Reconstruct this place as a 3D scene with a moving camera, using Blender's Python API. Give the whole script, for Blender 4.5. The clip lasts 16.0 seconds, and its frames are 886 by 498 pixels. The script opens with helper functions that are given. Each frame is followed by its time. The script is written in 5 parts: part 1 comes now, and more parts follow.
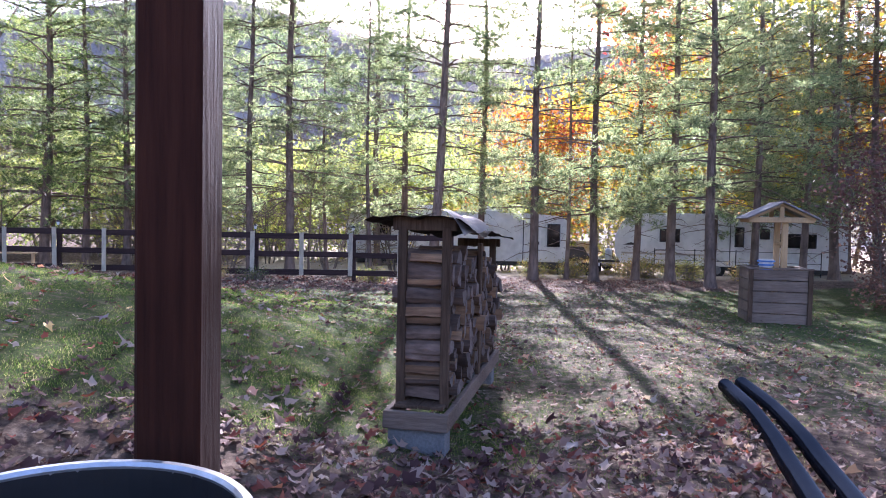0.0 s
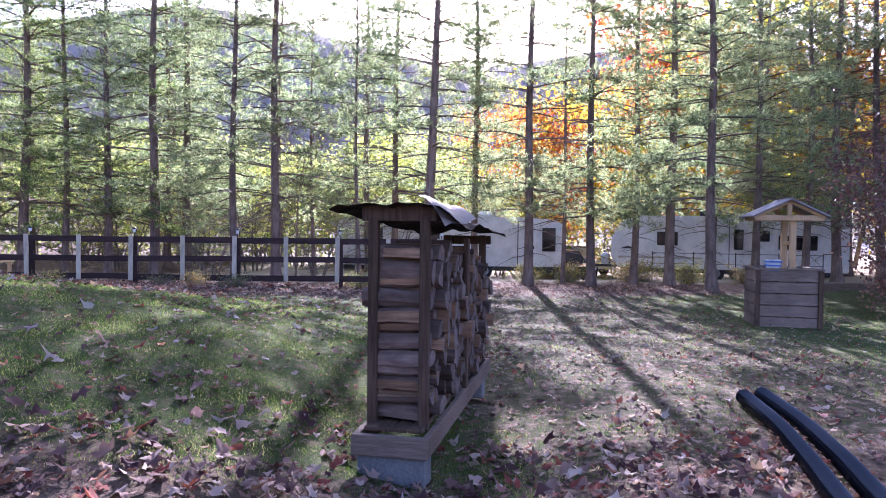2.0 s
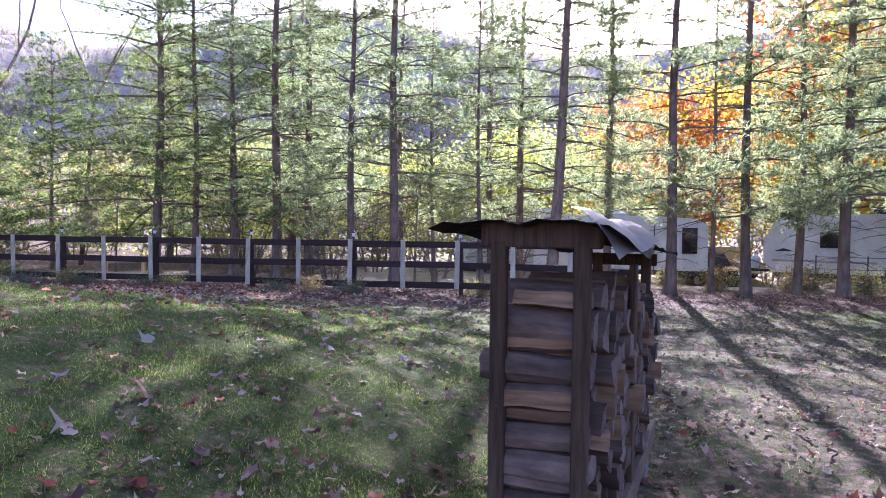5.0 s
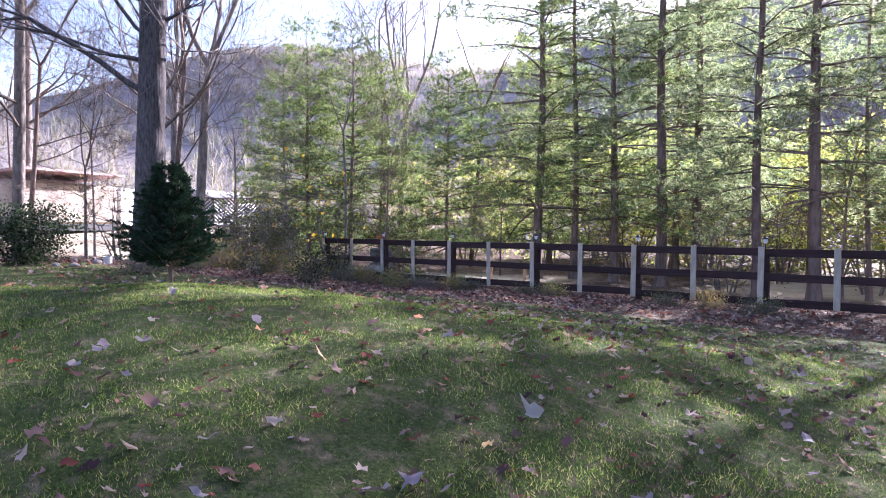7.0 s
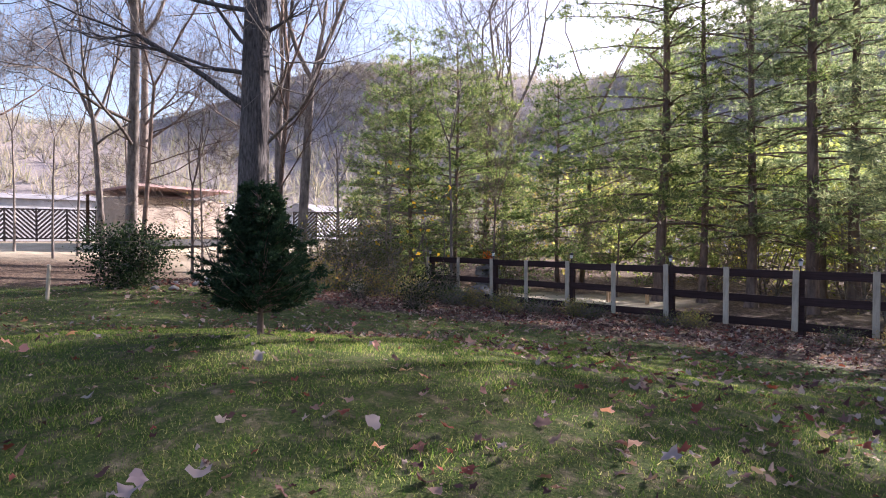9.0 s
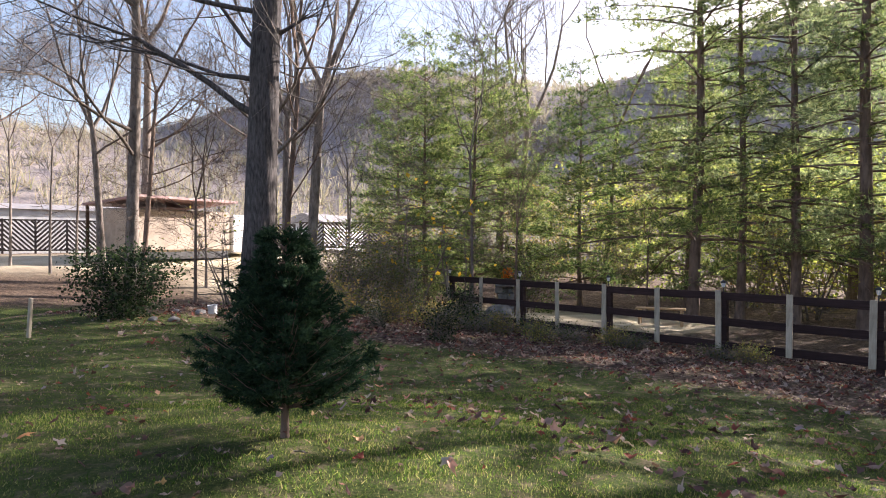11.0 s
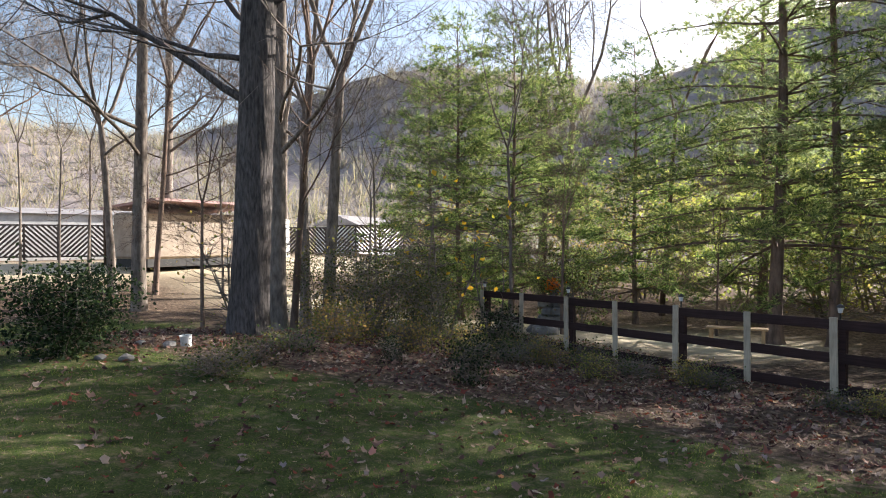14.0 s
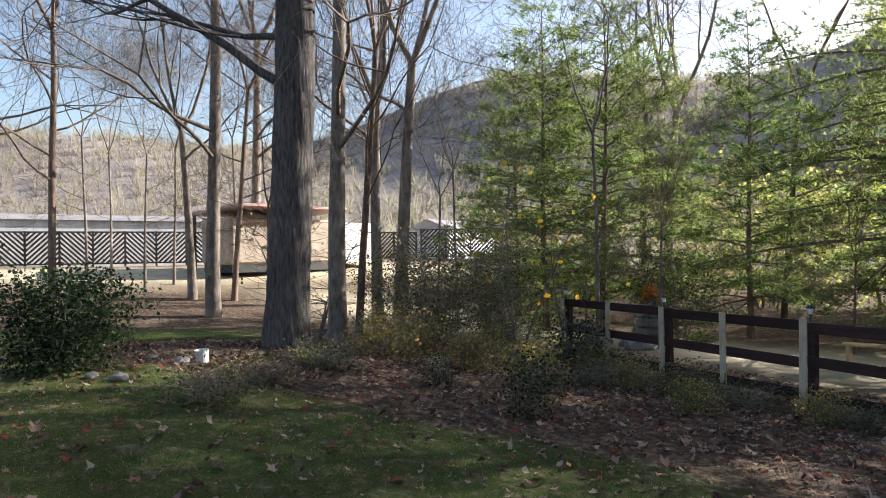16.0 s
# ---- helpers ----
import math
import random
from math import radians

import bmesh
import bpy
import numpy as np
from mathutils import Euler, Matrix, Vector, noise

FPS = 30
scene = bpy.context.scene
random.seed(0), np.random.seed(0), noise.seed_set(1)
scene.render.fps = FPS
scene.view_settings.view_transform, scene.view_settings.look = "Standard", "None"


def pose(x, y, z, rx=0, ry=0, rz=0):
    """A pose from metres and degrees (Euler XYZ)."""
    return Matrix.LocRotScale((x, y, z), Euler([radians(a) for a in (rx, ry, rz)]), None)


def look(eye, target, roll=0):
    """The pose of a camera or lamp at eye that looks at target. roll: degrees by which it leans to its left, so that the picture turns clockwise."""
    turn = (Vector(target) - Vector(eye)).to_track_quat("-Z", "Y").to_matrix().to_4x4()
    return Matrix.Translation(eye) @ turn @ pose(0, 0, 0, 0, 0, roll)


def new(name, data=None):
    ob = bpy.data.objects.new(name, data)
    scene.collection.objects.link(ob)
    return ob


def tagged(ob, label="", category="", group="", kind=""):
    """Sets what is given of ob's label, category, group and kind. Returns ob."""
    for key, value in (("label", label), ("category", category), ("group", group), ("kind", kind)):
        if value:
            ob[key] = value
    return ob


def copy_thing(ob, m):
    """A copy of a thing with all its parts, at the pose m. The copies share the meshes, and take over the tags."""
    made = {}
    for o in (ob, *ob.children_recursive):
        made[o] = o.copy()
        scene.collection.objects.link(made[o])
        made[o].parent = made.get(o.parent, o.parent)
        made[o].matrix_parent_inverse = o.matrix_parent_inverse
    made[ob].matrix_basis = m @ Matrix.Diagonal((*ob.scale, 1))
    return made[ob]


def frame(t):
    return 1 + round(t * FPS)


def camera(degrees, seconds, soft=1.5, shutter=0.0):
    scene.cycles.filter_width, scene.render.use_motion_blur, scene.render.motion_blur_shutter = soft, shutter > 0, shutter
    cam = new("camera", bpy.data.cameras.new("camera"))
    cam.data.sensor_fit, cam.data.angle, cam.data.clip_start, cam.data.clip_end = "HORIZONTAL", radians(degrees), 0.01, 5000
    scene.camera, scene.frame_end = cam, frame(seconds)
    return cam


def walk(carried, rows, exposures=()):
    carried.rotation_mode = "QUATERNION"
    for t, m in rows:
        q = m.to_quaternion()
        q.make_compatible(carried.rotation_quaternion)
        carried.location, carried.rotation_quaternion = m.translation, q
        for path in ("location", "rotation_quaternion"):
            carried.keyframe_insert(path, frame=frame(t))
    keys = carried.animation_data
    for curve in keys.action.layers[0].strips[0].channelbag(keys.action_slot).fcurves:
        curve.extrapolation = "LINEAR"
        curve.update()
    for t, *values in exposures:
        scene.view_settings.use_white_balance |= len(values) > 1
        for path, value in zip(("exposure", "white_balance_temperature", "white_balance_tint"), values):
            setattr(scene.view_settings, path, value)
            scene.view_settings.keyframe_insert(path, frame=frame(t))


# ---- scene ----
cam = camera(66.6, 16.0, soft=1.0)
PATH = [
    (0, (-0.274, -0.882, 2.036), (-0.236, 1.116, 1.957), 1.2),
    (0.5, (-0.252, -0.615, 2.008), (-0.257, 1.383, 1.93), 0.9),
    (1, (-0.22, -0.388, 2.007), (-0.235, 1.611, 1.933), 0.8),
    (1.5, (-0.19, -0.233, 1.985), (-0.196, 1.766, 1.918), 0.8),
    (2, (-0.157, -0.184, 1.928), (-0.105, 1.815, 1.871), 0.7),
    (2.5, (-0.035, -0.191, 1.887), (0.046, 1.807, 1.843), 0.7),
    (3, (-0.077, -0.047, 1.925), (-0.031, 1.952, 1.873), 0.9),
    (3.2, (-0.085, 0.026, 1.95), (-0.133, 2.024, 1.893), 0.8),
    (5.3, (-0.387, 1.543, 2.095), (-0.807, 3.496, 2.017), 0.6),
    (5.5, (-0.471, 1.701, 2.118), (-1.002, 3.628, 2.035), 0.5),
    (6, (-0.683, 2.136, 2.119), (-1.518, 3.952, 2.037), 0.4),
    (6.5, (-1.003, 2.571, 2.103), (-2.162, 4.199, 2.027), 0.2),
    (7, (-1.321, 2.859, 2.114), (-2.598, 4.396, 2.041), 0.1),
    (7.5, (-1.629, 3.142, 2.125), (-2.97, 4.625, 2.054), 0.0),
    (8, (-2.064, 3.347, 2.136), (-3.463, 4.775, 2.077), 0.4),
    (8.5, (-2.319, 3.542, 2.196), (-3.784, 4.903, 2.145), 0.3),
    (9, (-2.602, 3.67, 2.274), (-4.085, 5.011, 2.236), 0.1),
    (9.5, (-2.956, 3.766, 2.352), (-4.445, 5.102, 2.316), 0.7),
    (10, (-3.252, 3.778, 2.438), (-4.744, 5.111, 2.412), 0.6),
    (10.2, (-3.38, 3.844, 2.46), (-4.87, 5.177, 2.437), 0.4),
    (12.3, (-4.581, 4.888, 2.702), (-6.074, 6.219, 2.682), -0.1),
    (12.5, (-4.713, 5.028, 2.699), (-6.211, 6.353, 2.675), -0.1),
    (13, (-5.09, 5.353, 2.746), (-6.594, 6.67, 2.727), -0.3),
    (13.5, (-5.371, 5.743, 2.733), (-6.903, 7.028, 2.716), -0.3),
    (14, (-5.648, 6.05, 2.762), (-7.218, 7.289, 2.743), -0.2),
    (14.5, (-5.98, 6.397, 2.769), (-7.586, 7.589, 2.748), -0.3),
    (15, (-6.229, 6.823, 2.754), (-7.885, 7.944, 2.738), -0.2),
    (15.5, (-6.486, 7.221, 2.722), (-8.198, 8.255, 2.71), -0.3),
    (16, (-6.711, 7.619, 2.671), (-8.451, 8.605, 2.671), -0.6),
]
walk(cam, [(t, look(eye, target, roll)) for t, eye, target, roll in PATH],
     [(0.0, 2.6, 5500, 32), (1.5, 2.65, 5350, 38), (3.2, 2.6, 5300, 40), (5.5, 2.55, 5400, 37), (7.0, 2.45, 5550, 34), (9.0, 1.9, 6200, 28), (12.5, 1.85, 6700, 17), (16.0, 1.65, 6500, 12)])


# ---- world and sun ----
SUN_DIR = Vector((0.06, 0.92, 0.385)).normalized()      # towards the sun
world = bpy.data.worlds.new("sky")
scene.world = world
world.use_nodes = True
wn = world.node_tree
sky = wn.nodes.new("ShaderNodeTexSky")
sky.sky_type, sky.sun_disc = "NISHITA", False
sky.sun_elevation = math.asin(SUN_DIR.z)
sky.sun_rotation = math.atan2(SUN_DIR.x, SUN_DIR.y)
sky.air_density, sky.dust_density, sky.ozone_density = 1.0, 2.4, 1.2
wn.nodes["Background"].inputs["Strength"].default_value = 0.09
wn.links.new(sky.outputs[0], wn.nodes["Background"].inputs["Color"])
sun = new("sun", bpy.data.lights.new("sun", "SUN"))
sun.data.energy, sun.data.angle, sun.data.color = 5.0, radians(0.53), (1.0, 0.965, 0.9)
sun.matrix_world = look((0, 0, 30), Vector((0, 0, 30)) - SUN_DIR)


# ---- materials ----
def nodes_of(name):
    m = bpy.data.materials.new(name)
    m.use_nodes = True
    nt = m.node_tree
    return m, nt, nt.nodes["Principled BSDF"], nt.nodes["Material Output"]


def noise_node(nt, scale, detail=4.0, rough=0.6, stretch=None, space="Object"):
    tc = nt.nodes.new("ShaderNodeTexCoord")
    n = nt.nodes.new("ShaderNodeTexNoise")
    n.inputs["Scale"].default_value, n.inputs["Detail"].default_value, n.inputs["Roughness"].default_value = scale, detail, rough
    if stretch:
        mp = nt.nodes.new("ShaderNodeMapping")
        mp.inputs["Scale"].default_value = stretch
        nt.links.new(tc.outputs[space], mp.inputs["Vector"])
        nt.links.new(mp.outputs[0], n.inputs["Vector"])
    else:
        nt.links.new(tc.outputs[space], n.inputs["Vector"])
    return n


def ramp(nt, source, stops):
    r = nt.nodes.new("ShaderNodeValToRGB")
    while len(r.color_ramp.elements) < len(stops):
        r.color_ramp.elements.new(0.5)
    for e, (p, c) in zip(r.color_ramp.elements, stops):
        e.position, e.color = p, (*c, 1)
    nt.links.new(source, r.inputs[0])
    return r


def mix(nt, kind, fac, a, b):
    n = nt.nodes.new("ShaderNodeMix")
    n.data_type, n.blend_type = "RGBA", kind
    for sock, v in ((n.inputs[0], fac), (n.inputs[6], a), (n.inputs[7], b)):
        if hasattr(v, "is_linked"):
            nt.links.new(v, sock)
        else:
            sock.default_value = v if not isinstance(v, tuple) else (*v, 1)
    return n.outputs[2]


def bump(nt, bsdf, height, strength=0.4, distance=0.02):
    b = nt.nodes.new("ShaderNodeBump")
    b.inputs["Strength"].default_value, b.inputs["Distance"].default_value = strength, distance
    nt.links.new(height, b.inputs["Height"])
    nt.links.new(b.outputs[0], bsdf.inputs["Normal"])


def surface(name, dark, light, scale=8, stretch=None, rough=0.8, metal=0.0, relief=0.3, vary=0.25, blotch=None):
    """A painted, wooden, stone or metal surface with grain, large stains and a shade of its own for each piece."""
    m, nt, b, _ = nodes_of(name)
    fine = noise_node(nt, scale, 6, 0.65, stretch)
    col = ramp(nt, fine.outputs["Fac"], [(0.3, dark), (0.7, light)]).outputs[0]
    big = noise_node(nt, 1.3, 3)
    stain = ramp(nt, big.outputs["Fac"], [(0.35, blotch or tuple(0.6 * c for c in dark)), (0.6, (1, 1, 1))])
    col = mix(nt, "MULTIPLY", 0.35 if not blotch else 0.6, col, stain.outputs[0])
    oi = nt.nodes.new("ShaderNodeObjectInfo")
    tone = nt.nodes.new("ShaderNodeMapRange")
    tone.inputs[3].default_value, tone.inputs[4].default_value = 1 - vary, 1 + vary
    nt.links.new(oi.outputs["Random"], tone.inputs[0])
    hsv = nt.nodes.new("ShaderNodeHueSaturation")
    nt.links.new(tone.outputs[0], hsv.inputs["Value"])
    nt.links.new(col, hsv.inputs["Color"])
    nt.links.new(hsv.outputs[0], b.inputs["Base Color"])
    b.inputs["Roughness"].default_value, b.inputs["Metallic"].default_value = rough, metal
    bump(nt, b, fine.outputs["Fac"], relief)
    return m


def leafy(name, colors, through_light=0.45, rough=0.55, hue=0.03, gloss=0.3):
    """Leaves, needles or blades that let light through; each one has its own shade."""
    m, nt, b, out = nodes_of(name)
    g = nt.nodes.new("ShaderNodeNewGeometry")
    n = len(colors)
    col = ramp(nt, g.outputs["Random Per Island"], [((i + 0.5) / n, c) for i, c in enumerate(colors)]).outputs[0]
    oi = nt.nodes.new("ShaderNodeObjectInfo")
    tone = nt.nodes.new("ShaderNodeMapRange")
    tone.inputs[3].default_value, tone.inputs[4].default_value = 0.5 - hue, 0.5 + hue
    nt.links.new(oi.outputs["Random"], tone.inputs[0])
    hsv = nt.nodes.new("ShaderNodeHueSaturation")
    nt.links.new(tone.outputs[0], hsv.inputs["Hue"])
    nt.links.new(col, hsv.inputs["Color"])
    nt.links.new(hsv.outputs[0], b.inputs["Base Color"])
    b.inputs["Roughness"].default_value = rough
    b.inputs["Specular IOR Level"].default_value = gloss
    tr = nt.nodes.new("ShaderNodeBsdfTranslucent")
    warm = mix(nt, "MULTIPLY", 1.0, hsv.outputs[0], (1.05, 1.1, 0.85))
    nt.links.new(warm, tr.inputs["Color"])
    ms = nt.nodes.new("ShaderNodeMixShader")
    ms.inputs[0].default_value = through_light
    nt.links.new(b.outputs[0], ms.inputs[1])
    nt.links.new(tr.outputs[0], ms.inputs[2])
    nt.links.new(ms.outputs[0], out.inputs["Surface"])
    return m


def ground_material():
    """Grass soil, leaf litter and gravel, mixed by the cover that the ground carries."""
    m, nt, b, _ = nodes_of("ground_cover")
    at = nt.nodes.new("ShaderNodeAttribute")
    at.attribute_name = "cover"
    sep = nt.nodes.new("ShaderNodeSeparateColor")
    nt.links.new(at.outputs["Color"], sep.inputs[0])
    fine, mid, big = noise_node(nt, 55, 6, 0.7), noise_node(nt, 9, 5, 0.65), noise_node(nt, 1.1, 4)
    grass = ramp(nt, fine.outputs["Fac"], [(0.3, (0.024, 0.038, 0.012)), (0.5, (0.055, 0.08, 0.024)), (0.72, (0.15, 0.145, 0.055))]).outputs[0]
    litter = ramp(nt, mid.outputs["Fac"], [(0.3, (0.035, 0.024, 0.02)), (0.5, (0.11, 0.078, 0.06)), (0.7, (0.26, 0.195, 0.145))]).outputs[0]
    gravel = ramp(nt, fine.outputs["Fac"], [(0.3, (0.44, 0.38, 0.28)), (0.7, (0.68, 0.6, 0.46))]).outputs[0]
    edge = nt.nodes.new("ShaderNodeMath")
    edge.operation = "MULTIPLY_ADD"
    nt.links.new(mid.outputs["Fac"], edge.inputs[0])
    edge.inputs[1].default_value = 0.9
    nt.links.new(sep.outputs[0], edge.inputs[2])
    sharp = ramp(nt, edge.outputs[0], [(0.72, (0, 0, 0)), (1.0, (1, 1, 1))]).outputs[0]
    col = mix(nt, "MIX", sharp, grass, litter)
    col = mix(nt, "MIX", sep.outputs[2], col, gravel)
    patch = ramp(nt, big.outputs["Fac"], [(0.35, (0.75, 0.7, 0.62)), (0.65, (1.1, 1.1, 1.0))]).outputs[0]
    nt.links.new(mix(nt, "MULTIPLY", 0.7, col, patch), b.inputs["Base Color"])
    b.inputs["Roughness"].default_value = 0.95
    b.inputs["Specular IOR Level"].default_value = 0.05
    bump(nt, b, fine.outputs["Fac"], 0.7, 0.04)
    return m


M = dict(
    ground=ground_material(),
    grass=leafy("grass_blades", [(0.038, 0.075, 0.016), (0.08, 0.14, 0.026), (0.13, 0.19, 0.036), (0.22, 0.24, 0.06), (0.36, 0.31, 0.15)], 0.68, 0.75, 0.03, 0.06),
    litter=leafy("dry_leaves", [(0.06, 0.03, 0.028), (0.14, 0.08, 0.065), (0.26, 0.17, 0.13), (0.42, 0.33, 0.26), (0.2, 0.065, 0.04)], 0.3, 0.8, 0.03, 0.1),
    yellow_leaf=leafy("yellow_leaf", [(0.75, 0.5, 0.02)], 0.3, 0.6),
    orange_leaf=leafy("orange_leaf", [(0.5, 0.16, 0.02)], 0.3, 0.6),
    brown_leaf=leafy("brown_leaf", [(0.11, 0.042, 0.024)], 0.2, 0.7),
    pale_leaf=leafy("pale_leaf", [(0.16, 0.1, 0.05)], 0.25, 0.7),
    # same needles twice, light put into colour: hazy grey-green, then sunlit green
    needles=leafy("pine_needles", [(0.1, 0.14, 0.085), (0.2, 0.25, 0.15), (0.33, 0.38, 0.22), (0.48, 0.5, 0.29)], 0.7, 0.5, 0.02, 0.25),
    sunlit_needles=leafy("sunlit_pine_needles", [(0.045, 0.085, 0.035), (0.11, 0.17, 0.06), (0.21, 0.28, 0.1), (0.38, 0.42, 0.17)], 0.66, 0.5, 0.02, 0.25),
    spruce=leafy("spruce_needles", [(0.018, 0.036, 0.022), (0.03, 0.058, 0.032), (0.05, 0.085, 0.044)], 0.3, 0.85, 0.01, 0.08),
    shrub=leafy("evergreen_leaves", [(0.016, 0.024, 0.015), (0.026, 0.04, 0.02), (0.05, 0.07, 0.03)], 0.35, 0.75, 0.02, 0.06),
    vine=leafy("vine_leaves", [(0.03, 0.055, 0.02), (0.06, 0.095, 0.03), (0.12, 0.13, 0.04), (0.2, 0.15, 0.06)], 0.4, 0.6, 0.03, 0.15),
    weeds=leafy("dry_weeds", [(0.34, 0.24, 0.08), (0.46, 0.34, 0.13), (0.22, 0.22, 0.06), (0.14, 0.17, 0.05)], 0.6, 0.7),
    autumn_yellow=leafy("yellow_foliage", [(0.5, 0.36, 0.03), (0.65, 0.48, 0.05), (0.35, 0.35, 0.05)], 0.7, 0.6),
    autumn_orange=leafy("orange_foliage", [(0.5, 0.2, 0.03), (0.6, 0.3, 0.05), (0.38, 0.1, 0.04)], 0.55, 0.6),
    autumn_red=leafy("purple_red_foliage", [(0.12, 0.06, 0.055), (0.19, 0.1, 0.08), (0.16, 0.09, 0.07)], 0.4, 0.6),
    green_yellow=leafy("yellowgreen_foliage", [(0.36, 0.38, 0.1), (0.5, 0.48, 0.14), (0.28, 0.33, 0.09)], 0.7, 0.6),
    pine_bark=surface("pine_bark", (0.1, 0.072, 0.058), (0.3, 0.215, 0.165), 9, (1, 1, 0.25), 0.95, relief=0.9),
    oak_bark=surface("oak_bark", (0.035, 0.031, 0.03), (0.19, 0.168, 0.155), 26, (1, 1, 0.2), 0.95, relief=1.0),
    pale_bark=surface("pale_bark", (0.1, 0.08, 0.066), (0.33, 0.28, 0.235), 11, (1, 1, 0.3), 0.9, relief=0.8),
    rail=surface("dark_rail_paint", (0.025, 0.015, 0.014), (0.06, 0.035, 0.032), 6, (0.2, 1, 6), 0.7, relief=0.25, vary=0.15),
    batten=surface("weathered_pale_board", (0.33, 0.28, 0.2), (0.54, 0.46, 0.34), 12, (4, 4, 0.4), 0.85, relief=0.3, vary=0.12),
    stain_post=surface("brown_stained_wood", (0.024, 0.008, 0.005), (0.055, 0.019, 0.011), 7, (6, 6, 0.3), 0.85, relief=0.3, vary=0.05),
    old_wood=surface("weathered_lumber", (0.05, 0.03, 0.02), (0.125, 0.082, 0.054), 10, (5, 5, 0.4), 0.9, relief=0.4, vary=0.15),
    old_board=surface("weathered_board", (0.13, 0.092, 0.07), (0.24, 0.18, 0.14), 10, (0.5, 5, 6), 0.9, relief=0.4, vary=0.12),
    raw_wood=surface("fresh_lumber", (0.36, 0.23, 0.11), (0.52, 0.35, 0.18), 10, (6, 6, 0.4), 0.75, relief=0.2, vary=0.08),
    log_bark=surface("log_bark", (0.07, 0.048, 0.038), (0.19, 0.13, 0.1), 14, (0.3, 1, 1), 0.95, relief=0.9, vary=0.3),
    log_split=surface("split_wood", (0.13, 0.075, 0.045), (0.33, 0.2, 0.115), 10, (0.25, 3, 3), 0.85, relief=0.5, vary=0.4),
    log_end=surface("cut_log_end", (0.09, 0.066, 0.058), (0.2, 0.155, 0.13), 16, None, 0.9, relief=0.4, vary=0.3),
    block=surface("concrete_block", (0.11, 0.105, 0.105), (0.2, 0.195, 0.19), 40, None, 0.95, relief=0.4, vary=0.1),
    roofing=surface("rusty_roof_sheet", (0.018, 0.014, 0.012), (0.05, 0.038, 0.032), 5, None, 1.0, 0.0, 0.6, 0.1),
    tin=surface("galvanised_sheet", (0.32, 0.29, 0.27), (0.45, 0.41, 0.38), 6, None, 0.5, 0.4, 0.15, 0.1),
    pipe=surface("black_corrugated_plastic", (0.008, 0.008, 0.01), (0.016, 0.016, 0.02), 20, None, 0.18, relief=0.05, vary=0.05),
    drum=surface("black_drum_paint", (0.006, 0.006, 0.008), (0.014, 0.014, 0.017), 8, None, 0.5, relief=0.1, vary=0.05),
    bare_metal=surface("bare_steel_rim", (0.5, 0.5, 0.5), (0.75, 0.75, 0.75), 20, None, 0.35, 0.9, 0.1, 0.05),
    shingle=surface("weathered_shingle", (0.15, 0.13, 0.13), (0.28, 0.25, 0.24), 18, None, 0.95, relief=0.4, vary=0.15),
    rv_white=surface("trailer_white_shell", (0.68, 0.66, 0.62), (0.8, 0.78, 0.74), 3, None, 0.45, relief=0.03, vary=0.04),
    rv_tan=surface("trailer_tan_band", (0.42, 0.37, 0.31), (0.5, 0.45, 0.38), 4, None, 0.5, relief=0.03, vary=0.04),
    dark_glass=surface("dark_window_glass", (0.006, 0.007, 0.008), (0.012, 0.013, 0.015), 4, None, 0.08, relief=0.0, vary=0.05),
    rubber=surface("black_rubber", (0.012, 0.012, 0.012), (0.03, 0.03, 0.03), 12, None, 0.85, relief=0.2, vary=0.05),
    chassis=surface("dark_chassis_steel", (0.02, 0.02, 0.02), (0.05, 0.048, 0.045), 8, None, 0.6, 0.3, 0.2, 0.1),
    lamp_plastic=surface("black_lamp_plastic", (0.015, 0.015, 0.015), (0.03, 0.03, 0.03), 10, None, 0.5, relief=0.05, vary=0.05),
    lamp_white=surface("white_lamp_lens", (0.7, 0.72, 0.72), (0.82, 0.83, 0.82), 10, None, 0.3, relief=0.02, vary=0.03),
    white_paint=surface("white_paint", (0.62, 0.62, 0.6), (0.8, 0.8, 0.78), 5, None, 0.6, relief=0.05, vary=0.05),
    blue_paint=surface("blue_band_paint", (0.08, 0.2, 0.5), (0.12, 0.28, 0.6), 5, None, 0.5, relief=0.05, vary=0.05),
    orange_bloom=leafy("orange_flowers", [(0.8, 0.12, 0.015), (0.75, 0.2, 0.02), (0.6, 0.05, 0.02)], 0.3, 0.6),
    stone=surface("grey_field_stone", (0.14, 0.13, 0.12), (0.34, 0.32, 0.29), 6, None, 0.9, relief=0.7, vary=0.2),
    tan_wall=surface("tan_house_wall", (0.34, 0.27, 0.2), (0.46, 0.38, 0.3), 4, None, 0.8, relief=0.1, vary=0.05),
    red_metal=surface("faded_red_roof", (0.3, 0.17, 0.15), (0.42, 0.26, 0.24), 4, None, 0.6, 0.1, 0.2, 0.1),
    lattice=surface("dark_slat_wood", (0.05, 0.04, 0.035), (0.12, 0.1, 0.085), 8, None, 0.9, relief=0.3, vary=0.2),
    car_paint=surface("dark_car_paint", (0.02, 0.02, 0.025), (0.03, 0.03, 0.035), 3, None, 0.25, 0.2, 0.02, 0.05),
    silver_paint=surface("silver_car_paint", (0.4, 0.41, 0.42), (0.5, 0.51, 0.52), 3, None, 0.3, 0.4, 0.02, 0.05),
    # haze put into colour: hill and far woods paled and cooled
    hill=surface("wooded_hillside", (0.23, 0.2, 0.2), (0.38, 0.33, 0.28), 0.06, None, 1.0, relief=0.8, vary=0.0, blotch=(0.5, 0.45, 0.52)),
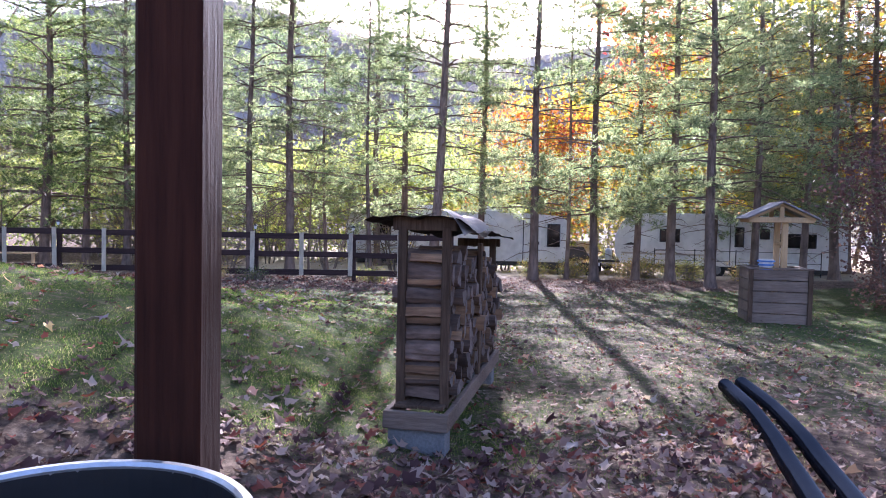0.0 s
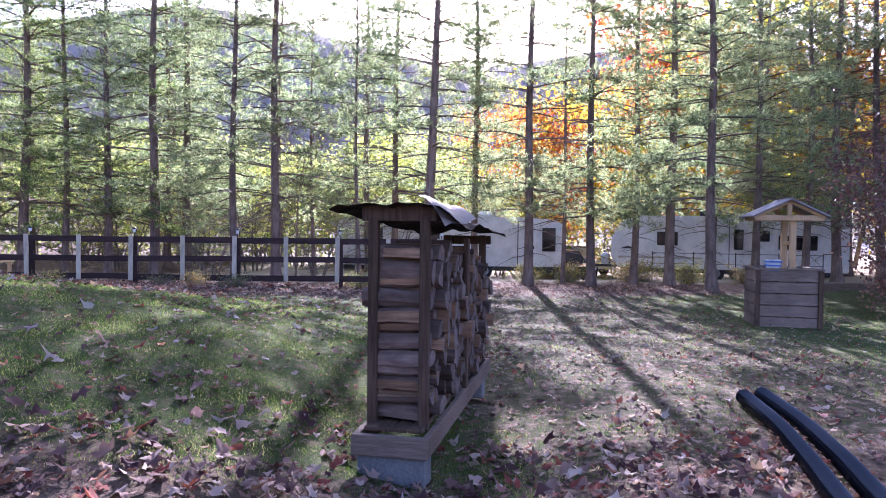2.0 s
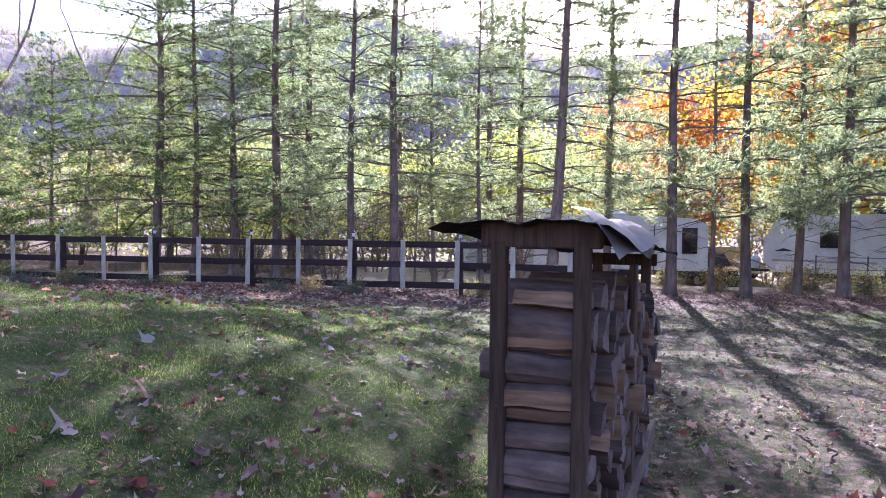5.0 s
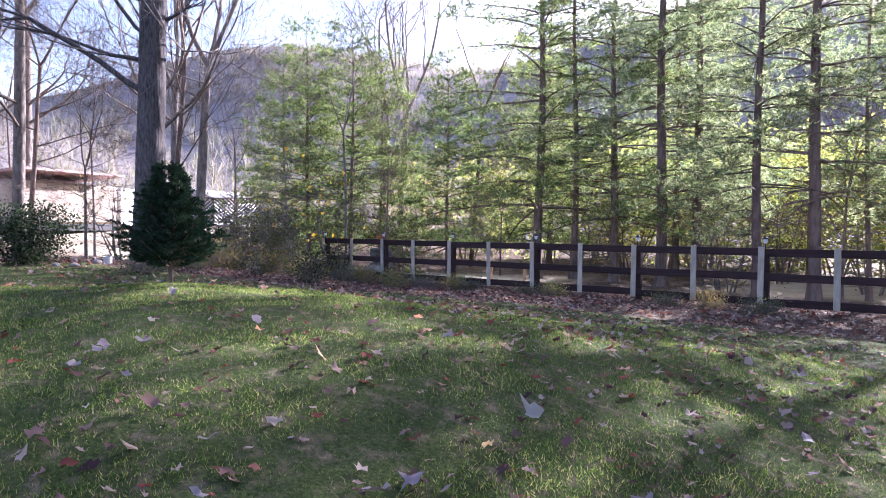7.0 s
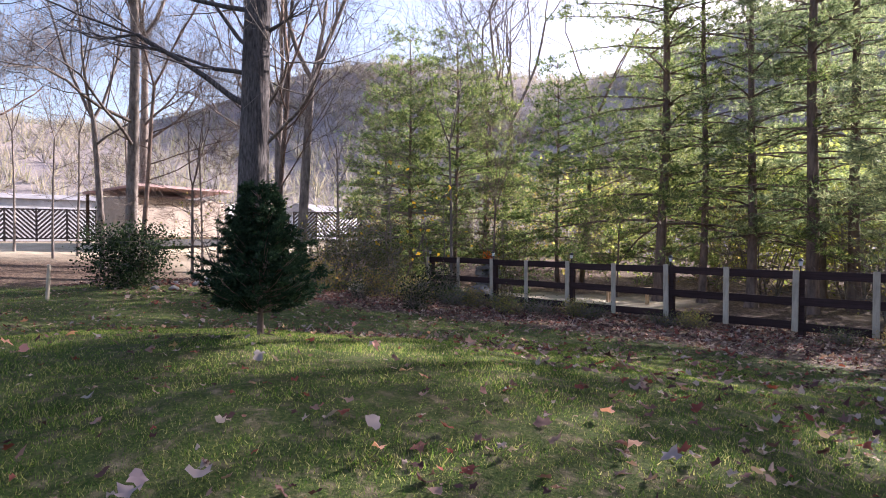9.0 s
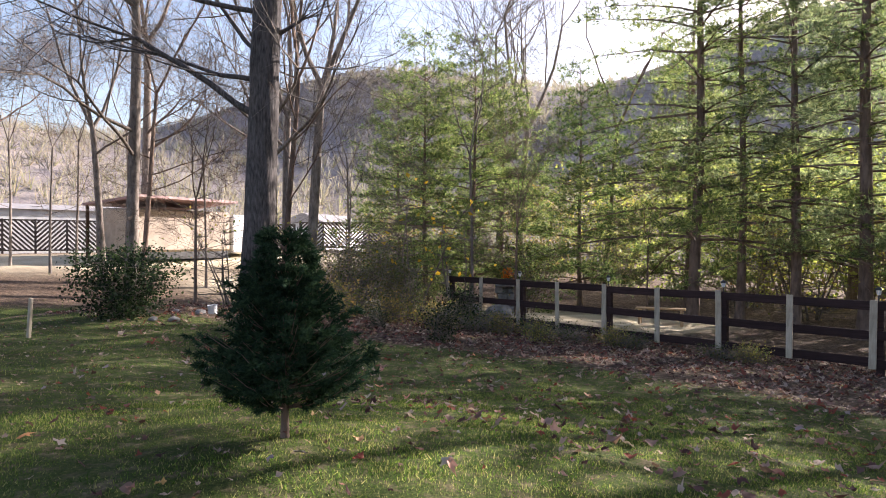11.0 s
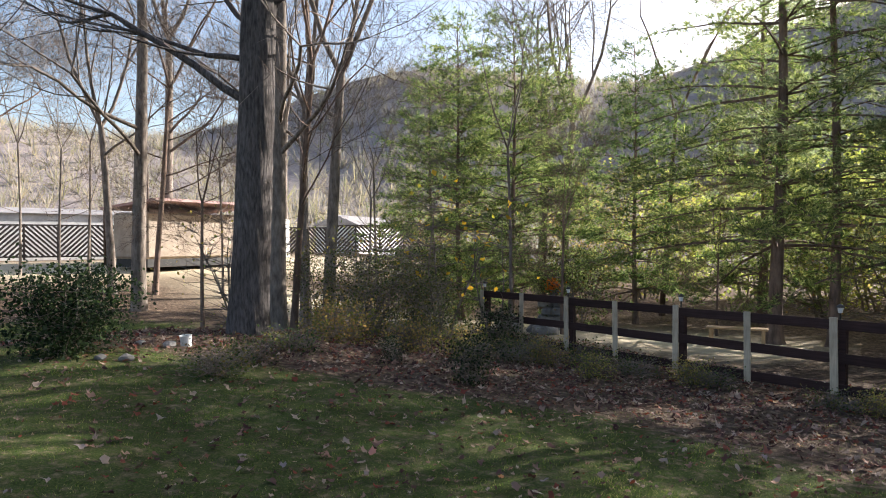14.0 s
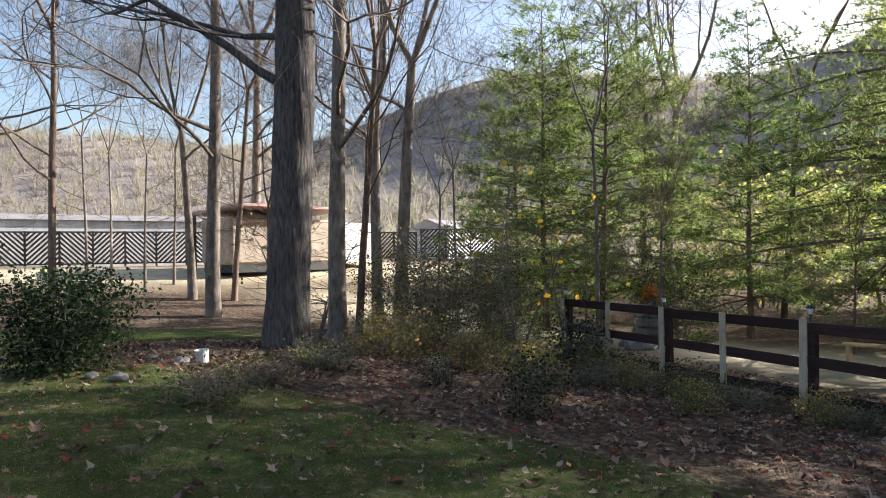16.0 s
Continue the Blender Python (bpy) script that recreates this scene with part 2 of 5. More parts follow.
    hill_twigs=leafy("far_bare_woods", [(0.26, 0.23, 0.25), (0.36, 0.31, 0.27), (0.42, 0.34, 0.24), (0.3, 0.28, 0.34), (0.32, 0.3, 0.18)], 0.5, 0.9),
    weathered_steel=surface("grey_steel", (0.2, 0.2, 0.2), (0.35, 0.35, 0.35), 8, None, 0.5, 0.6, 0.2, 0.1),
)
for k in ("stain_post", "rail", "log_bark", "log_split", "log_end", "old_wood", "old_board", "oak_bark", "pine_bark", "pale_bark", "roofing", "hill"):
    M[k].node_tree.nodes["Principled BSDF"].inputs["Specular IOR Level"].default_value = 0.12     # dull, dry surfaces


# ---- building helpers ----
def part(name, bm, material, parent=None, label=""):
    """Links a bmesh as one mesh object, under a thing or a part."""
    me = bpy.data.meshes.new(name)
    bm.to_mesh(me)
    bm.free()
    for mat in (material if isinstance(material, (list, tuple)) else [material]):
        me.materials.append(mat)
    ob = new(name, me)
    ob.parent = parent
    if label:
        tagged(ob, label)
    return ob


def raw_part(name, verts, faces, material, parent=None, label="", slots=None, smooth=False):
    me = bpy.data.meshes.new(name)
    if isinstance(verts, np.ndarray):
        k = faces.shape[1]
        me.vertices.add(len(verts))
        me.vertices.foreach_set("co", verts.astype(np.float32).ravel())
        me.loops.add(faces.size)
        me.loops.foreach_set("vertex_index", faces.astype(np.int32).ravel())
        me.polygons.add(len(faces))
        me.polygons.foreach_set("loop_start", np.arange(0, faces.size, k, dtype=np.int32))
        me.polygons.foreach_set("loop_total", np.full(len(faces), k, dtype=np.int32))
        me.update(calc_edges=True)
    else:
        me.from_pydata(verts, [], faces)
    for mat in (material if isinstance(material, (list, tuple)) else [material]):
        me.materials.append(mat)
    if slots is not None:
        me.polygons.foreach_set("material_index", np.asarray(slots, dtype=np.int32))
    if smooth:
        me.polygons.foreach_set("use_smooth", np.ones(len(me.polygons), dtype=bool))
    ob = new(name, me)
    ob.parent = parent
    if label:
        tagged(ob, label)
    return ob


def thing(name, label, category, m=None, group="", kind=""):
    e = new(name)
    e.empty_display_size = 0.1
    if m is not None:
        e.matrix_basis = m
    return tagged(e, label, category, group, kind)


def box(sx, sy, sz, at=(0, 0, 0), rot=(0, 0, 0), bevel=0.006, bm=None):
    """A bevelled box with its middle at a place."""
    bm = bm or bmesh.new()
    made = bmesh.ops.create_cube(bm, size=1.0)["verts"]
    bmesh.ops.scale(bm, vec=(sx, sy, sz), verts=made)
    if bevel:
        edges = list({e for v in made for e in v.link_edges})
        made = list(set(made) | set(bmesh.ops.bevel(bm, geom=edges, offset=min(bevel, 0.4 * min(sx, sy, sz)), segments=1, affect="EDGES")["verts"]))
        made = [v for v in made if v.is_valid]
    bmesh.ops.transform(bm, matrix=pose(*at, *rot), verts=made)
    return bm


def cyl(r1, r2, h, at=(0, 0, 0), rot=(0, 0, 0), seg=16, bm=None):
    bm = bm or bmesh.new()
    made = bmesh.ops.create_cone(bm, cap_ends=True, segments=seg, radius1=r1, radius2=r2, depth=h)["verts"]
    bmesh.ops.transform(bm, matrix=pose(*at, *rot), verts=made)
    return bm


def lathe(profile, seg=32):
    """A surface turned about z from a list of radius and height."""
    bm = bmesh.new()
    rings = [[bm.verts.new((r * math.cos(2 * math.pi * i / seg), r * math.sin(2 * math.pi * i / seg), z)) for i in range(seg)] for r, z in profile]
    for a, b in zip(rings, rings[1:]):
        for i in range(seg):
            bm.faces.new((a[i], a[(i + 1) % seg], b[(i + 1) % seg], b[i]))
    return bm


def tubes(list_of_paths, sides=6, furrow=0.0):
    """Tapered tubes along lists of (point, radius), as verts and quads."""
    verts, faces = [], []
    for path in list_of_paths:
        base = len(verts)
        for i, (p, r) in enumerate(path):
            p, r = Vector(p), float(r)
            d = (Vector(path[min(i + 1, len(path) - 1)][0]) - Vector(path[max(i - 1, 0)][0])).normalized()
            side = d.cross(Vector((0.31, 0.95, 0.07)) if abs(d.z) > 0.9 else Vector((0, 0, 1))).normalized()
            up = side.cross(d)
            for k in range(sides):
                a = 2 * math.pi * k / sides
                q = r * (1 - furrow * (0.5 + 0.5 * math.sin(2.7 * k + 1.9 * math.sin(i * 0.8 + k)))) if furrow else r
                verts.append(p + q * (math.cos(a) * side + math.sin(a) * up))
        for i in range(len(path) - 1):
            for k in range(sides):
                a, b = base + i * sides + k, base + i * sides + (k + 1) % sides
                faces.append((a, b, b + sides, a + sides))
    return verts, faces


def blades(points, dirs, lengths, widths, rng, per=9, cone=0.9):
    """Bunches of thin triangular blades that spread round each direction."""
    n = len(points)
    p = np.repeat(points, per, axis=0)
    d = np.repeat(dirs, per, axis=0) + rng.normal(0, cone * 0.5, (n * per, 3))
    d /= np.linalg.norm(d, axis=1, keepdims=True) + 1e-9
    s = np.cross(d, rng.normal(0, 1, (n * per, 3)))
    s /= np.linalg.norm(s, axis=1, keepdims=True) + 1e-9
    ln = (np.repeat(lengths, per) * rng.uniform(0.7, 1.15, n * per))[:, None]
    w = (np.repeat(widths, per) * 0.5)[:, None]
    v = np.stack([p - s * w, p + s * w, p + d * ln], axis=1).reshape(-1, 3)
    return v, np.arange(len(v)).reshape(-1, 3)


def leaf_quads(points, sizes, rng, flat=0.0):
    """One folded four-cornered leaf at each point."""
    n = len(points)
    d = rng.normal(0, 1, (n, 3))
    d[:, 2] *= 1 - flat
    d /= np.linalg.norm(d, axis=1, keepdims=True) + 1e-9
    up = rng.normal(0, 1, (n, 3)) * (1 - flat) + np.array([0, 0, 1.0]) * flat * 1.5
    s = np.cross(d, up)
    s /= np.linalg.norm(s, axis=1, keepdims=True) + 1e-9
    k = np.cross(s, d) * sizes[:, None] * 0.15
    a, w = d * sizes[:, None] * 0.5, s * sizes[:, None] * 0.36
    v = np.stack([points - a, points + w + k, points + a, points - w + k], axis=1).reshape(-1, 3)
    return v, np.arange(len(v)).reshape(-1, 4)


# ---- the lie of the land: a lawn on a low mound, flat ground round the woodpile, a dip beyond the oak ----
MOUNDS = [(-5, 6, 2.56, 0.54), (-9, 6, 3.2, 0.23), (-13, 8, 3.2, 0.27), (-2.5, 5.5, 1.76, 0.16), (-3, 9, 2.4, 0.27), (-8, 10, 2.8, 0.37), (-17, 9, 3.2, 0.85), (-10, 0, 4.8, 0.99), (-5, 1, 2.8, 0.03)]
MOUNDS += [(0.1, 4.9, 1.1, -0.22), (-8, 6.2, 1.6, 0.1), (-46, 12, 10.0, 0.4), (0, 3, 2.4, 0.04), (3, 8, 3.2, 0.12), (0, 15, 3.2, 0.11), (-6, 15, 3.2, 0.21), (-12, 15, 3.2, 0.09), (-18, 16, 3.2, 0.22), (-26, 11, 4.0, -0.18), (-26, 22, 5.6, -0.21), (-40, 12, 8.0, 0.52)]
MOUNDS += [(-14, 24, 5.6, 0.04), (0, 25, 6.4, 0.0), (12, 20, 8.0, 0.12), (-45, 28, 9.6, 1.71), (4, 33, 4.8, -0.62), (11, 32, 4.8, -0.42), (-45, -8, 11.2, 2.16), (-25, -8, 9.6, 0.82), (0, -6, 4.8, 0.42), (-22, 4, 4.0, -0.07)]
MOUNDS += [(-0.3, 3.6, 0.7, -0.09), (-6.5, 5.5, 1.8, 0.10), (-3, 4.3, 1.8, 0.14), (-9.3, 8.2, 2.2, -0.26), (-0.8, 6.5, 1.6, -0.13), (0.5, 3.5, 2, 0.02), (2.6, 5.6, 2, 0.07), (-15.5, 9, 2.2, -0.16), (-9, 10.8, 2, -0.00), (5.5, 11.4, 2.5, -0.07), (-3, 5.3, 1.2, -0.07), (-5, 8, 1.8, -0.04), (-10.2, 13.6, 1.6, 0.03), (-9, 4, 2.2, 0.00)]


def land(x, y):
    x, y = np.asarray(x, dtype=float), np.asarray(y, dtype=float)
    z = np.full(np.broadcast(x, y).shape, 0.25)
    for cx, cy, r, h in MOUNDS:
        z = z + h * np.exp(-((x - cx) ** 2 + (y - cy) ** 2) / (2 * r * r))
    return z + 0.018 * np.sin(3.1 * x + 1.7 * y) * np.sin(2.3 * y - 1.1 * x)


def ground_z(x, y):
    return float(land(x, y))


def soft(v, a, b):
    t = np.clip((v - a) / (b - a), 0, 1)
    return t * t * (3 - 2 * t)


def cover(x, y):
    """How much leaf litter, and how much gravel, lies at a place (0 to 1)."""
    x, y = np.asarray(x, dtype=float), np.asarray(y, dtype=float)
    litter = 0.3 + 0.0 * x
    litter = np.maximum(litter, 0.46 * soft(x + 0.1 * y, -0.3, 1.0) * (1 - 0.5 * soft(x, 4.0, 7)))       # round the woodpile and the pipes
    litter = np.maximum(litter, 0.66 * (1 - soft(y - 0.3 * x, 3.2, 4.6)) * soft(x, -6, -3))              # by the porch
    rim = y - np.minimum(11.6 + 0.82 * (x + 11), 11.6 + 0.35 * np.maximum(0, x + 6.5))
    litter = np.maximum(litter, 0.8 * soft(rim, -0.5, 1.3))                                               # under the trees and along the fence
    far_green = soft(-x, 18.5, 20.5) * (1 - soft(-x, 25, 28)) * (1 - soft(y, 11, 14))
    litter = litter * (1 - 0.8 * far_green)
    drive = np.exp(-((y - 20.3 - 0.25 * (x + 16)) ** 2) / 4.0) * (1 - soft(x, -13.2, -11.5)) * soft(x, -34, -30)
    road = soft(-x, 33, 35.5) * (1 - soft(-x, 39, 40.5)) * (1 - soft(y, 24, 30))
    pad = soft(y, 20.5, 23) * soft(x, -9, -6) * (1 - soft(y, 45, 60))
    return np.clip(litter, 0, 1), np.clip(np.maximum(np.maximum(drive * 1.3, road), 0.6 * pad), 0, 1)


def build_ground():
    def axis(lo, hi, step, far):
        inner = np.arange(lo, hi + step, step)
        out = [step]
        while sum(out) < far:
            out.append(out[-1] * 1.22)
        s = np.cumsum(out)
        return np.concatenate([(lo - s)[::-1], inner, hi + s])
    xs, ys = axis(-24, 12, 0.22, 1500), axis(-3, 26, 0.22, 1500)
    gx, gy = np.meshgrid(xs, ys)
    gz = land(gx, gy)
    rng = np.random.default_rng(3)
    near = (np.abs(gx + 6) < 20) & (np.abs(gy - 11) < 16)
    gz = gz + np.where(near, rng.normal(0, 0.006, gz.shape), 0)
    v = np.stack([gx, gy, gz], axis=-1).reshape(-1, 3)
    nx, ny = len(xs), len(ys)
    i = (np.arange(ny - 1)[:, None] * nx + np.arange(nx - 1)[None, :]).ravel()
    f = np.stack([i, i + 1, i + nx + 1, i + nx], axis=1)
    ob = raw_part("ground", v, f, M["ground"], smooth=True)
    li, gr = cover(v[:, 0], v[:, 1])
    col = ob.data.color_attributes.new("cover", "FLOAT_COLOR", "POINT")
    col.data.foreach_set("color", np.stack([li, 1 - li, gr, np.ones(len(li))], axis=1).astype(np.float32).ravel())
    tagged(ob, "lawn with fallen leaves, bare litter and gravel", "ground", kind="structure")


build_ground()


def build_hills():
    """Wooded ridges all round the valley."""
    az = np.radians(np.arange(0, 361, 3.0))
    deg = np.degrees(az)
    crest = 8.5 + 9.3 * np.exp(-(((deg - 336 + 180) % 360 - 180) / 42) ** 2) + 4.0 * np.exp(-(((deg - 25 + 180) % 360 - 180) / 25) ** 2) + 0.6 * np.sin(az * 5 + 1) + 0.4 * np.sin(az * 11)
    verts, rows = [], []
    for k, t in enumerate(np.linspace(0, 1, 9)):
        r = 75 + 260 * t
        h = 0.2 + np.tan(np.radians(crest)) * r * soft(t, -0.15, 1.0) * (0.9 + 0.1 * np.sin(az * 9 + 4 * t))
        rows.append(np.stack([-4 + r * np.sin(az), 6 + r * np.cos(az), np.where(t == 0, 0.0, h)], axis=1))
    v = np.concatenate(rows)
    n = len(az)
    i = (np.arange(8)[:, None] * n + np.arange(n - 1)[None, :]).ravel()
    ob = raw_part("backdrop", v, np.stack([i, i + 1, i + n + 1, i + n], axis=1), M["hill"], smooth=True)
    tagged(ob, "wooded autumn hillside behind the valley", "hillside", kind="structure")
    rng = np.random.default_rng(8)
    m = 13000
    a = rng.integers(0, n - 1, m)
    k = np.minimum((rng.uniform(0, 1, m) ** 0.8 * 8).astype(int), 7)
    u, w = rng.uniform(0, 1, m), rng.uniform(0, 1, m)
    g = v.reshape(9, n, 3)
    p = (g[k, a] * (1 - u)[:, None] + g[k, a + 1] * u[:, None]) * (1 - w)[:, None] + (g[k + 1, a] * (1 - u)[:, None] + g[k + 1, a + 1] * u[:, None]) * w[:, None]
    up = np.tile([0, 0, 1.0], (m, 1))
    v2, f2 = blades(p, up, rng.uniform(3.5, 7.5, m), rng.uniform(0.16, 0.34, m), rng, per=12, cone=1.2)
    ob = raw_part("far_woods", v2, f2, M["hill_twigs"])
    tagged(ob, "bare grey and tan woods on the far hillside", "woods", kind="stuff")


build_hills()


# ---- trees ----
def pine(label, seed, height, radius, live_from, reach, lush=1.0, per=9, twig_n=7, gap=1.0, thin=0.1, leaf="needles"):
    """A white pine: leaning trunk, whorls of boughs, needles in tufts at the ends of twigs. Built at the origin."""
    rng = np.random.default_rng(seed)
    tree = thing("pine_tree", label, "tree")
    lean = rng.normal(0, 0.012, 2)
    mid = lambda z: Vector((lean[0] * z + 0.05 * math.sin(z * 0.6 + seed), lean[1] * z + 0.05 * math.cos(z * 0.5 + seed), z))
    rad = lambda z: radius * (1 - 0.93 * max(z, 0) / height) * (1 + 0.55 * math.exp(-max(z, 0) * 4))
    trunk = [(mid(z), rad(z)) for z in [-0.25, 0.0, 0.12, 0.35, 0.8] + list(np.arange(1.5, height, 0.9)) + [height]]
    v, f = tubes([trunk], 10)
    raw_part("trunk", v, f, M["pine_bark"], tree, smooth=True)
    boughs, tp, td, tl = [], [], [], []
    z = 1.1
    while z < height - 0.3:
        dead = z < live_from
        n = int(rng.integers(2, 4)) if dead else int(rng.integers(4, 7)) if z < 5 else int(rng.integers(4, 7)) if z < 12 else int(rng.integers(3, 6))
        a0 = rng.uniform(0, 6.28)
        for i in range(n):
            a = a0 + 6.28 * i / n + rng.normal(0, 0.25)
            top = (z - live_from) / max(height - live_from, 0.1)
            length = (rng.uniform(0.5, 1.5) if dead else reach * (1 - 0.85 * max(top, 0) ** 1.3) * rng.uniform(0.65, 1.15))
            rise = rng.uniform(-0.15, 0.15) if dead else 0.05 + 0.5 * max(top, 0) + rng.normal(0, 0.1)
            zz = z + rng.uniform(-0.15, 0.15)
            start, pts = mid(zz), []
            for k in range(6):
                s = k / 5
                pts.append((start + Vector((math.cos(a) * length * s, math.sin(a) * length * s, length * (rise * s - 0.22 * s * s * (1 - top * 0.5)) + rng.normal(0, 0.015))), max(0.003, (0.012 + 0.008 * length) * (1 - 0.9 * s))))
            boughs.append(pts)
            if dead:
                for k in range(2, 5):
                    q = pts[k][0]
                    boughs.append([(q, 0.005), (q + Vector(rng.normal(0, 0.14, 3)), 0.002)])
                continue
            if noise.noise((start + pts[-1][0]) * 0.24 + Vector((seed * 3.7, 0, 0))) > thin + 0.14 * min(1, max(0, (z - 4.0) / 2)):
                boughs += [[(pts[k][0], 0.004), (pts[k][0] + Vector(rng.normal(0, 0.2, 3)), 0.0015)] for k in range(1, 6)]
                continue
            m = max(2, int(twig_n * lush * length / reach + 1.5))
            for j in range(m):
                s = rng.uniform(0.22, 1.0)
                lo = min(int(s * 5), 4)
                q = pts[lo][0].lerp(pts[lo + 1][0], s * 5 - lo)
                side = a + rng.choice([-1, 1]) * rng.uniform(0.3, 1.3)
                tw = Vector((math.cos(side), math.sin(side), rng.uniform(-0.35, 0.55))) * rng.uniform(0.3, 0.85) * (1.15 - 0.55 * s)
                boughs.append([(q, 0.004), (q + tw, 0.0015)])
                for u in (0.35, 0.6, 0.8, 1.0):
                    tp.append(q + tw * u + Vector(rng.normal(0, 0.05, 3)))
                    td.append(tw.normalized() + Vector((0, 0, 0.25)))
                    tl.append(rng.uniform(0.13, 0.21))
            tp.append(pts[-1][0]); td.append(pts[-1][0] - pts[-2][0]); tl.append(0.17)
        z += (rng.uniform(0.5, 0.85) if z < 10.5 else rng.uniform(0.75, 1.1)) * gap
    v, f = tubes(boughs, 3)
    tagged(raw_part("branchwork", v, f, M["pine_bark"], tree, "thin brown boughs and dead twigs"), kind="stuff")
    tp, td, tl = np.array(tp), np.array(td), np.array(tl)
    td /= np.linalg.norm(td, axis=1, keepdims=True) + 1e-9
    v, f = blades(tp, td, tl, tl * 0.11, rng, per, 1.15)
    tagged(raw_part("crown", v, f, M[leaf], tree, "airy grey-green needles"), kind="stuff")
    return tree


def bare_tree(label, seed, height, radius, bark, depth=5, fork_at=0.45, spread=0.55, lean=(0, 0), name="bare_tree", low_limbs=0, taper=0.4, boughs=()):
    """A leafless hardwood: trunk, limbs and fine twigs."""
    rng = np.random.default_rng(seed)
    tree = thing(name, label, "tree")
    trunk, limbs = [], []
    top = height * fork_at

    def grow(p, d, length, r, level):
        pts, n = [(p, r)], 5
        for k in range(1, n + 1):
            d = (d + Vector(rng.normal(0, 0.09, 3)) + Vector((0, 0, 0.05))).normalized()
            p = p + d * length / n
            rk = r * (1 - 0.45 * k / n)
            pts.append((p, rk))
            if level > 0 and k >= 2 and rng.uniform() < 0.62:
                sd = (d + Vector(rng.normal(0, spread, 3)) * 1.25).normalized()
                grow(p, sd, length * rng.uniform(0.45, 0.75), rk * 0.55, level - 1)
        limbs.append(pts)
        if level > 0:
            for _ in range(2):
                sd = (d + Vector(rng.normal(0, spread, 3))).normalized()
                grow(p, sd, length * rng.uniform(0.6, 0.8), pts[-1][1] * 0.75, level - 1)

    p, d = Vector((0, 0, -0.3)), Vector((lean[0], lean[1], 1)).normalized()
    n = 12
    for k in range(n + 1):
        z = max(p.z, 0)
        trunk.append((p.copy(), radius * (1 + 0.5 * math.exp(-z * 3.2) * 0.5) * (1 - taper * k / n)))
        if low_limbs and k > n * 0.45 and rng.uniform() < low_limbs:
            a = rng.uniform(0, 6.28)
            grow(p, Vector((math.cos(a), math.sin(a), 0.35)), height * 0.2, radius * 0.28, 3)
        d = (d + Vector(rng.normal(0, 0.012, 3))).normalized()
        p = p + d * (top + 0.3) / n
    for z, turn, rise, length, r in boughs:
        a = radians(turn)
        at = min(trunk, key=lambda q: abs(q[0].z - z))[0]
        grow(Vector((at.x, at.y, z)), Vector((math.cos(a), math.sin(a), rise)).normalized(), length, r, 3)
    end = trunk[-1]
    for i in range(3):
        a = 6.28 * i / 3 + rng.uniform(0, 1)
        grow(end[0], (d + 0.45 * Vector((math.cos(a), math.sin(a), 0))).normalized(), height * 0.28, end[1] * 0.72, depth - 1)
    if bark == "oak_bark":
        fine = []
        for (p0, r0), (p1, r1) in zip(trunk, trunk[1:]):
            fine += [(p0.lerp(p1, s / 6), r0 + (r1 - r0) * s / 6) for s in range(6)]
        v, f = tubes([fine], 44, 0.09)
    else:
        v, f = tubes([trunk], 16, 0.05)
    raw_part("trunk", v, f, M[bark], tree, smooth=True)
    thick = [q for q in limbs if q[0][1] > 0.02]
    thin = [[(a, max(r, 0.004)) for a, r in ((q[0], q[2], q[-1]) if q[0][1] > 0.009 else (q[0], q[-1]))] for q in limbs if q[0][1] <= 0.02]
    if thick:
        v, f = tubes(thick, 6)
        tagged(raw_part("branchwork", v, f, M[bark], tree, smooth=True), kind="stuff")
    if thin:
        v, f = tubes(thin, 3)
        tagged(raw_part("fine_branchwork", v, f, M[bark], tree), kind="stuff")
    return tree


def leafy_tree(label, seed, height, width, leaf, stems=3, count=3500, size=0.14, low=0.15, name="autumn_tree", bark="pale_bark"):
    """A hardwood or tall shrub with thin stems and a loose crown of single leaves in clumps."""
    rng = np.random.default_rng(seed)
    tree = thing(name, label, "tree" if height > 3 else "shrub")
    paths, tips = [], []
    for i in range(stems):
        a = 6.28 * i / stems + rng.uniform(0, 1)
        p, d = Vector((0.08 * width * math.cos(a), 0.08 * width * math.sin(a), -0.1)), Vector((0.22 * math.cos(a), 0.22 * math.sin(a), 1))
        r, pts = 0.008 * height + 0.006, []
        n = 8
        for k in range(n + 1):
            pts.append((p.copy(), r * (1 - 0.85 * k / n)))
            if k / n > low:
                for _ in range(3):
                    b = rng.uniform(0, 6.28)
                    ln = width * 0.5 * rng.uniform(0.4, 1.0) * (1.1 - 0.75 * abs(k / n - 0.45))
                    q = p + Vector((math.cos(b) * ln, math.sin(b) * ln, ln * rng.uniform(0.0, 0.6)))
                    paths.append([(p.copy(), r * 0.35), (p.lerp(q, 0.5) + Vector(rng.normal(0, 0.05 * ln, 3)), r * 0.2), (q, 0.002)])
                    tips += [p.lerp(q, s) for s in (0.45, 0.7, 0.9, 1.0)]
            d = (d + Vector(rng.normal(0, 0.1, 3))).normalized()
            p = p + d * height * 0.95 / n
        paths.append(pts)
        tips.append(p)
    v, f = tubes(paths, 4)
    tagged(raw_part("branchwork", v, f, M[bark], tree), kind="stuff")
    tips = np.array(tips)
    pick = tips[rng.integers(0, len(tips), count)] + rng.normal(0, 0.06 * width + 0.03, (count, 3))
    pick[:, 2] = np.maximum(pick[:, 2], 0.02)
    v, f = leaf_quads(pick, rng.uniform(0.6, 1.3, count) * size, rng)
    tagged(raw_part("crown", v, f, M[leaf], tree), kind="stuff")
    return tree


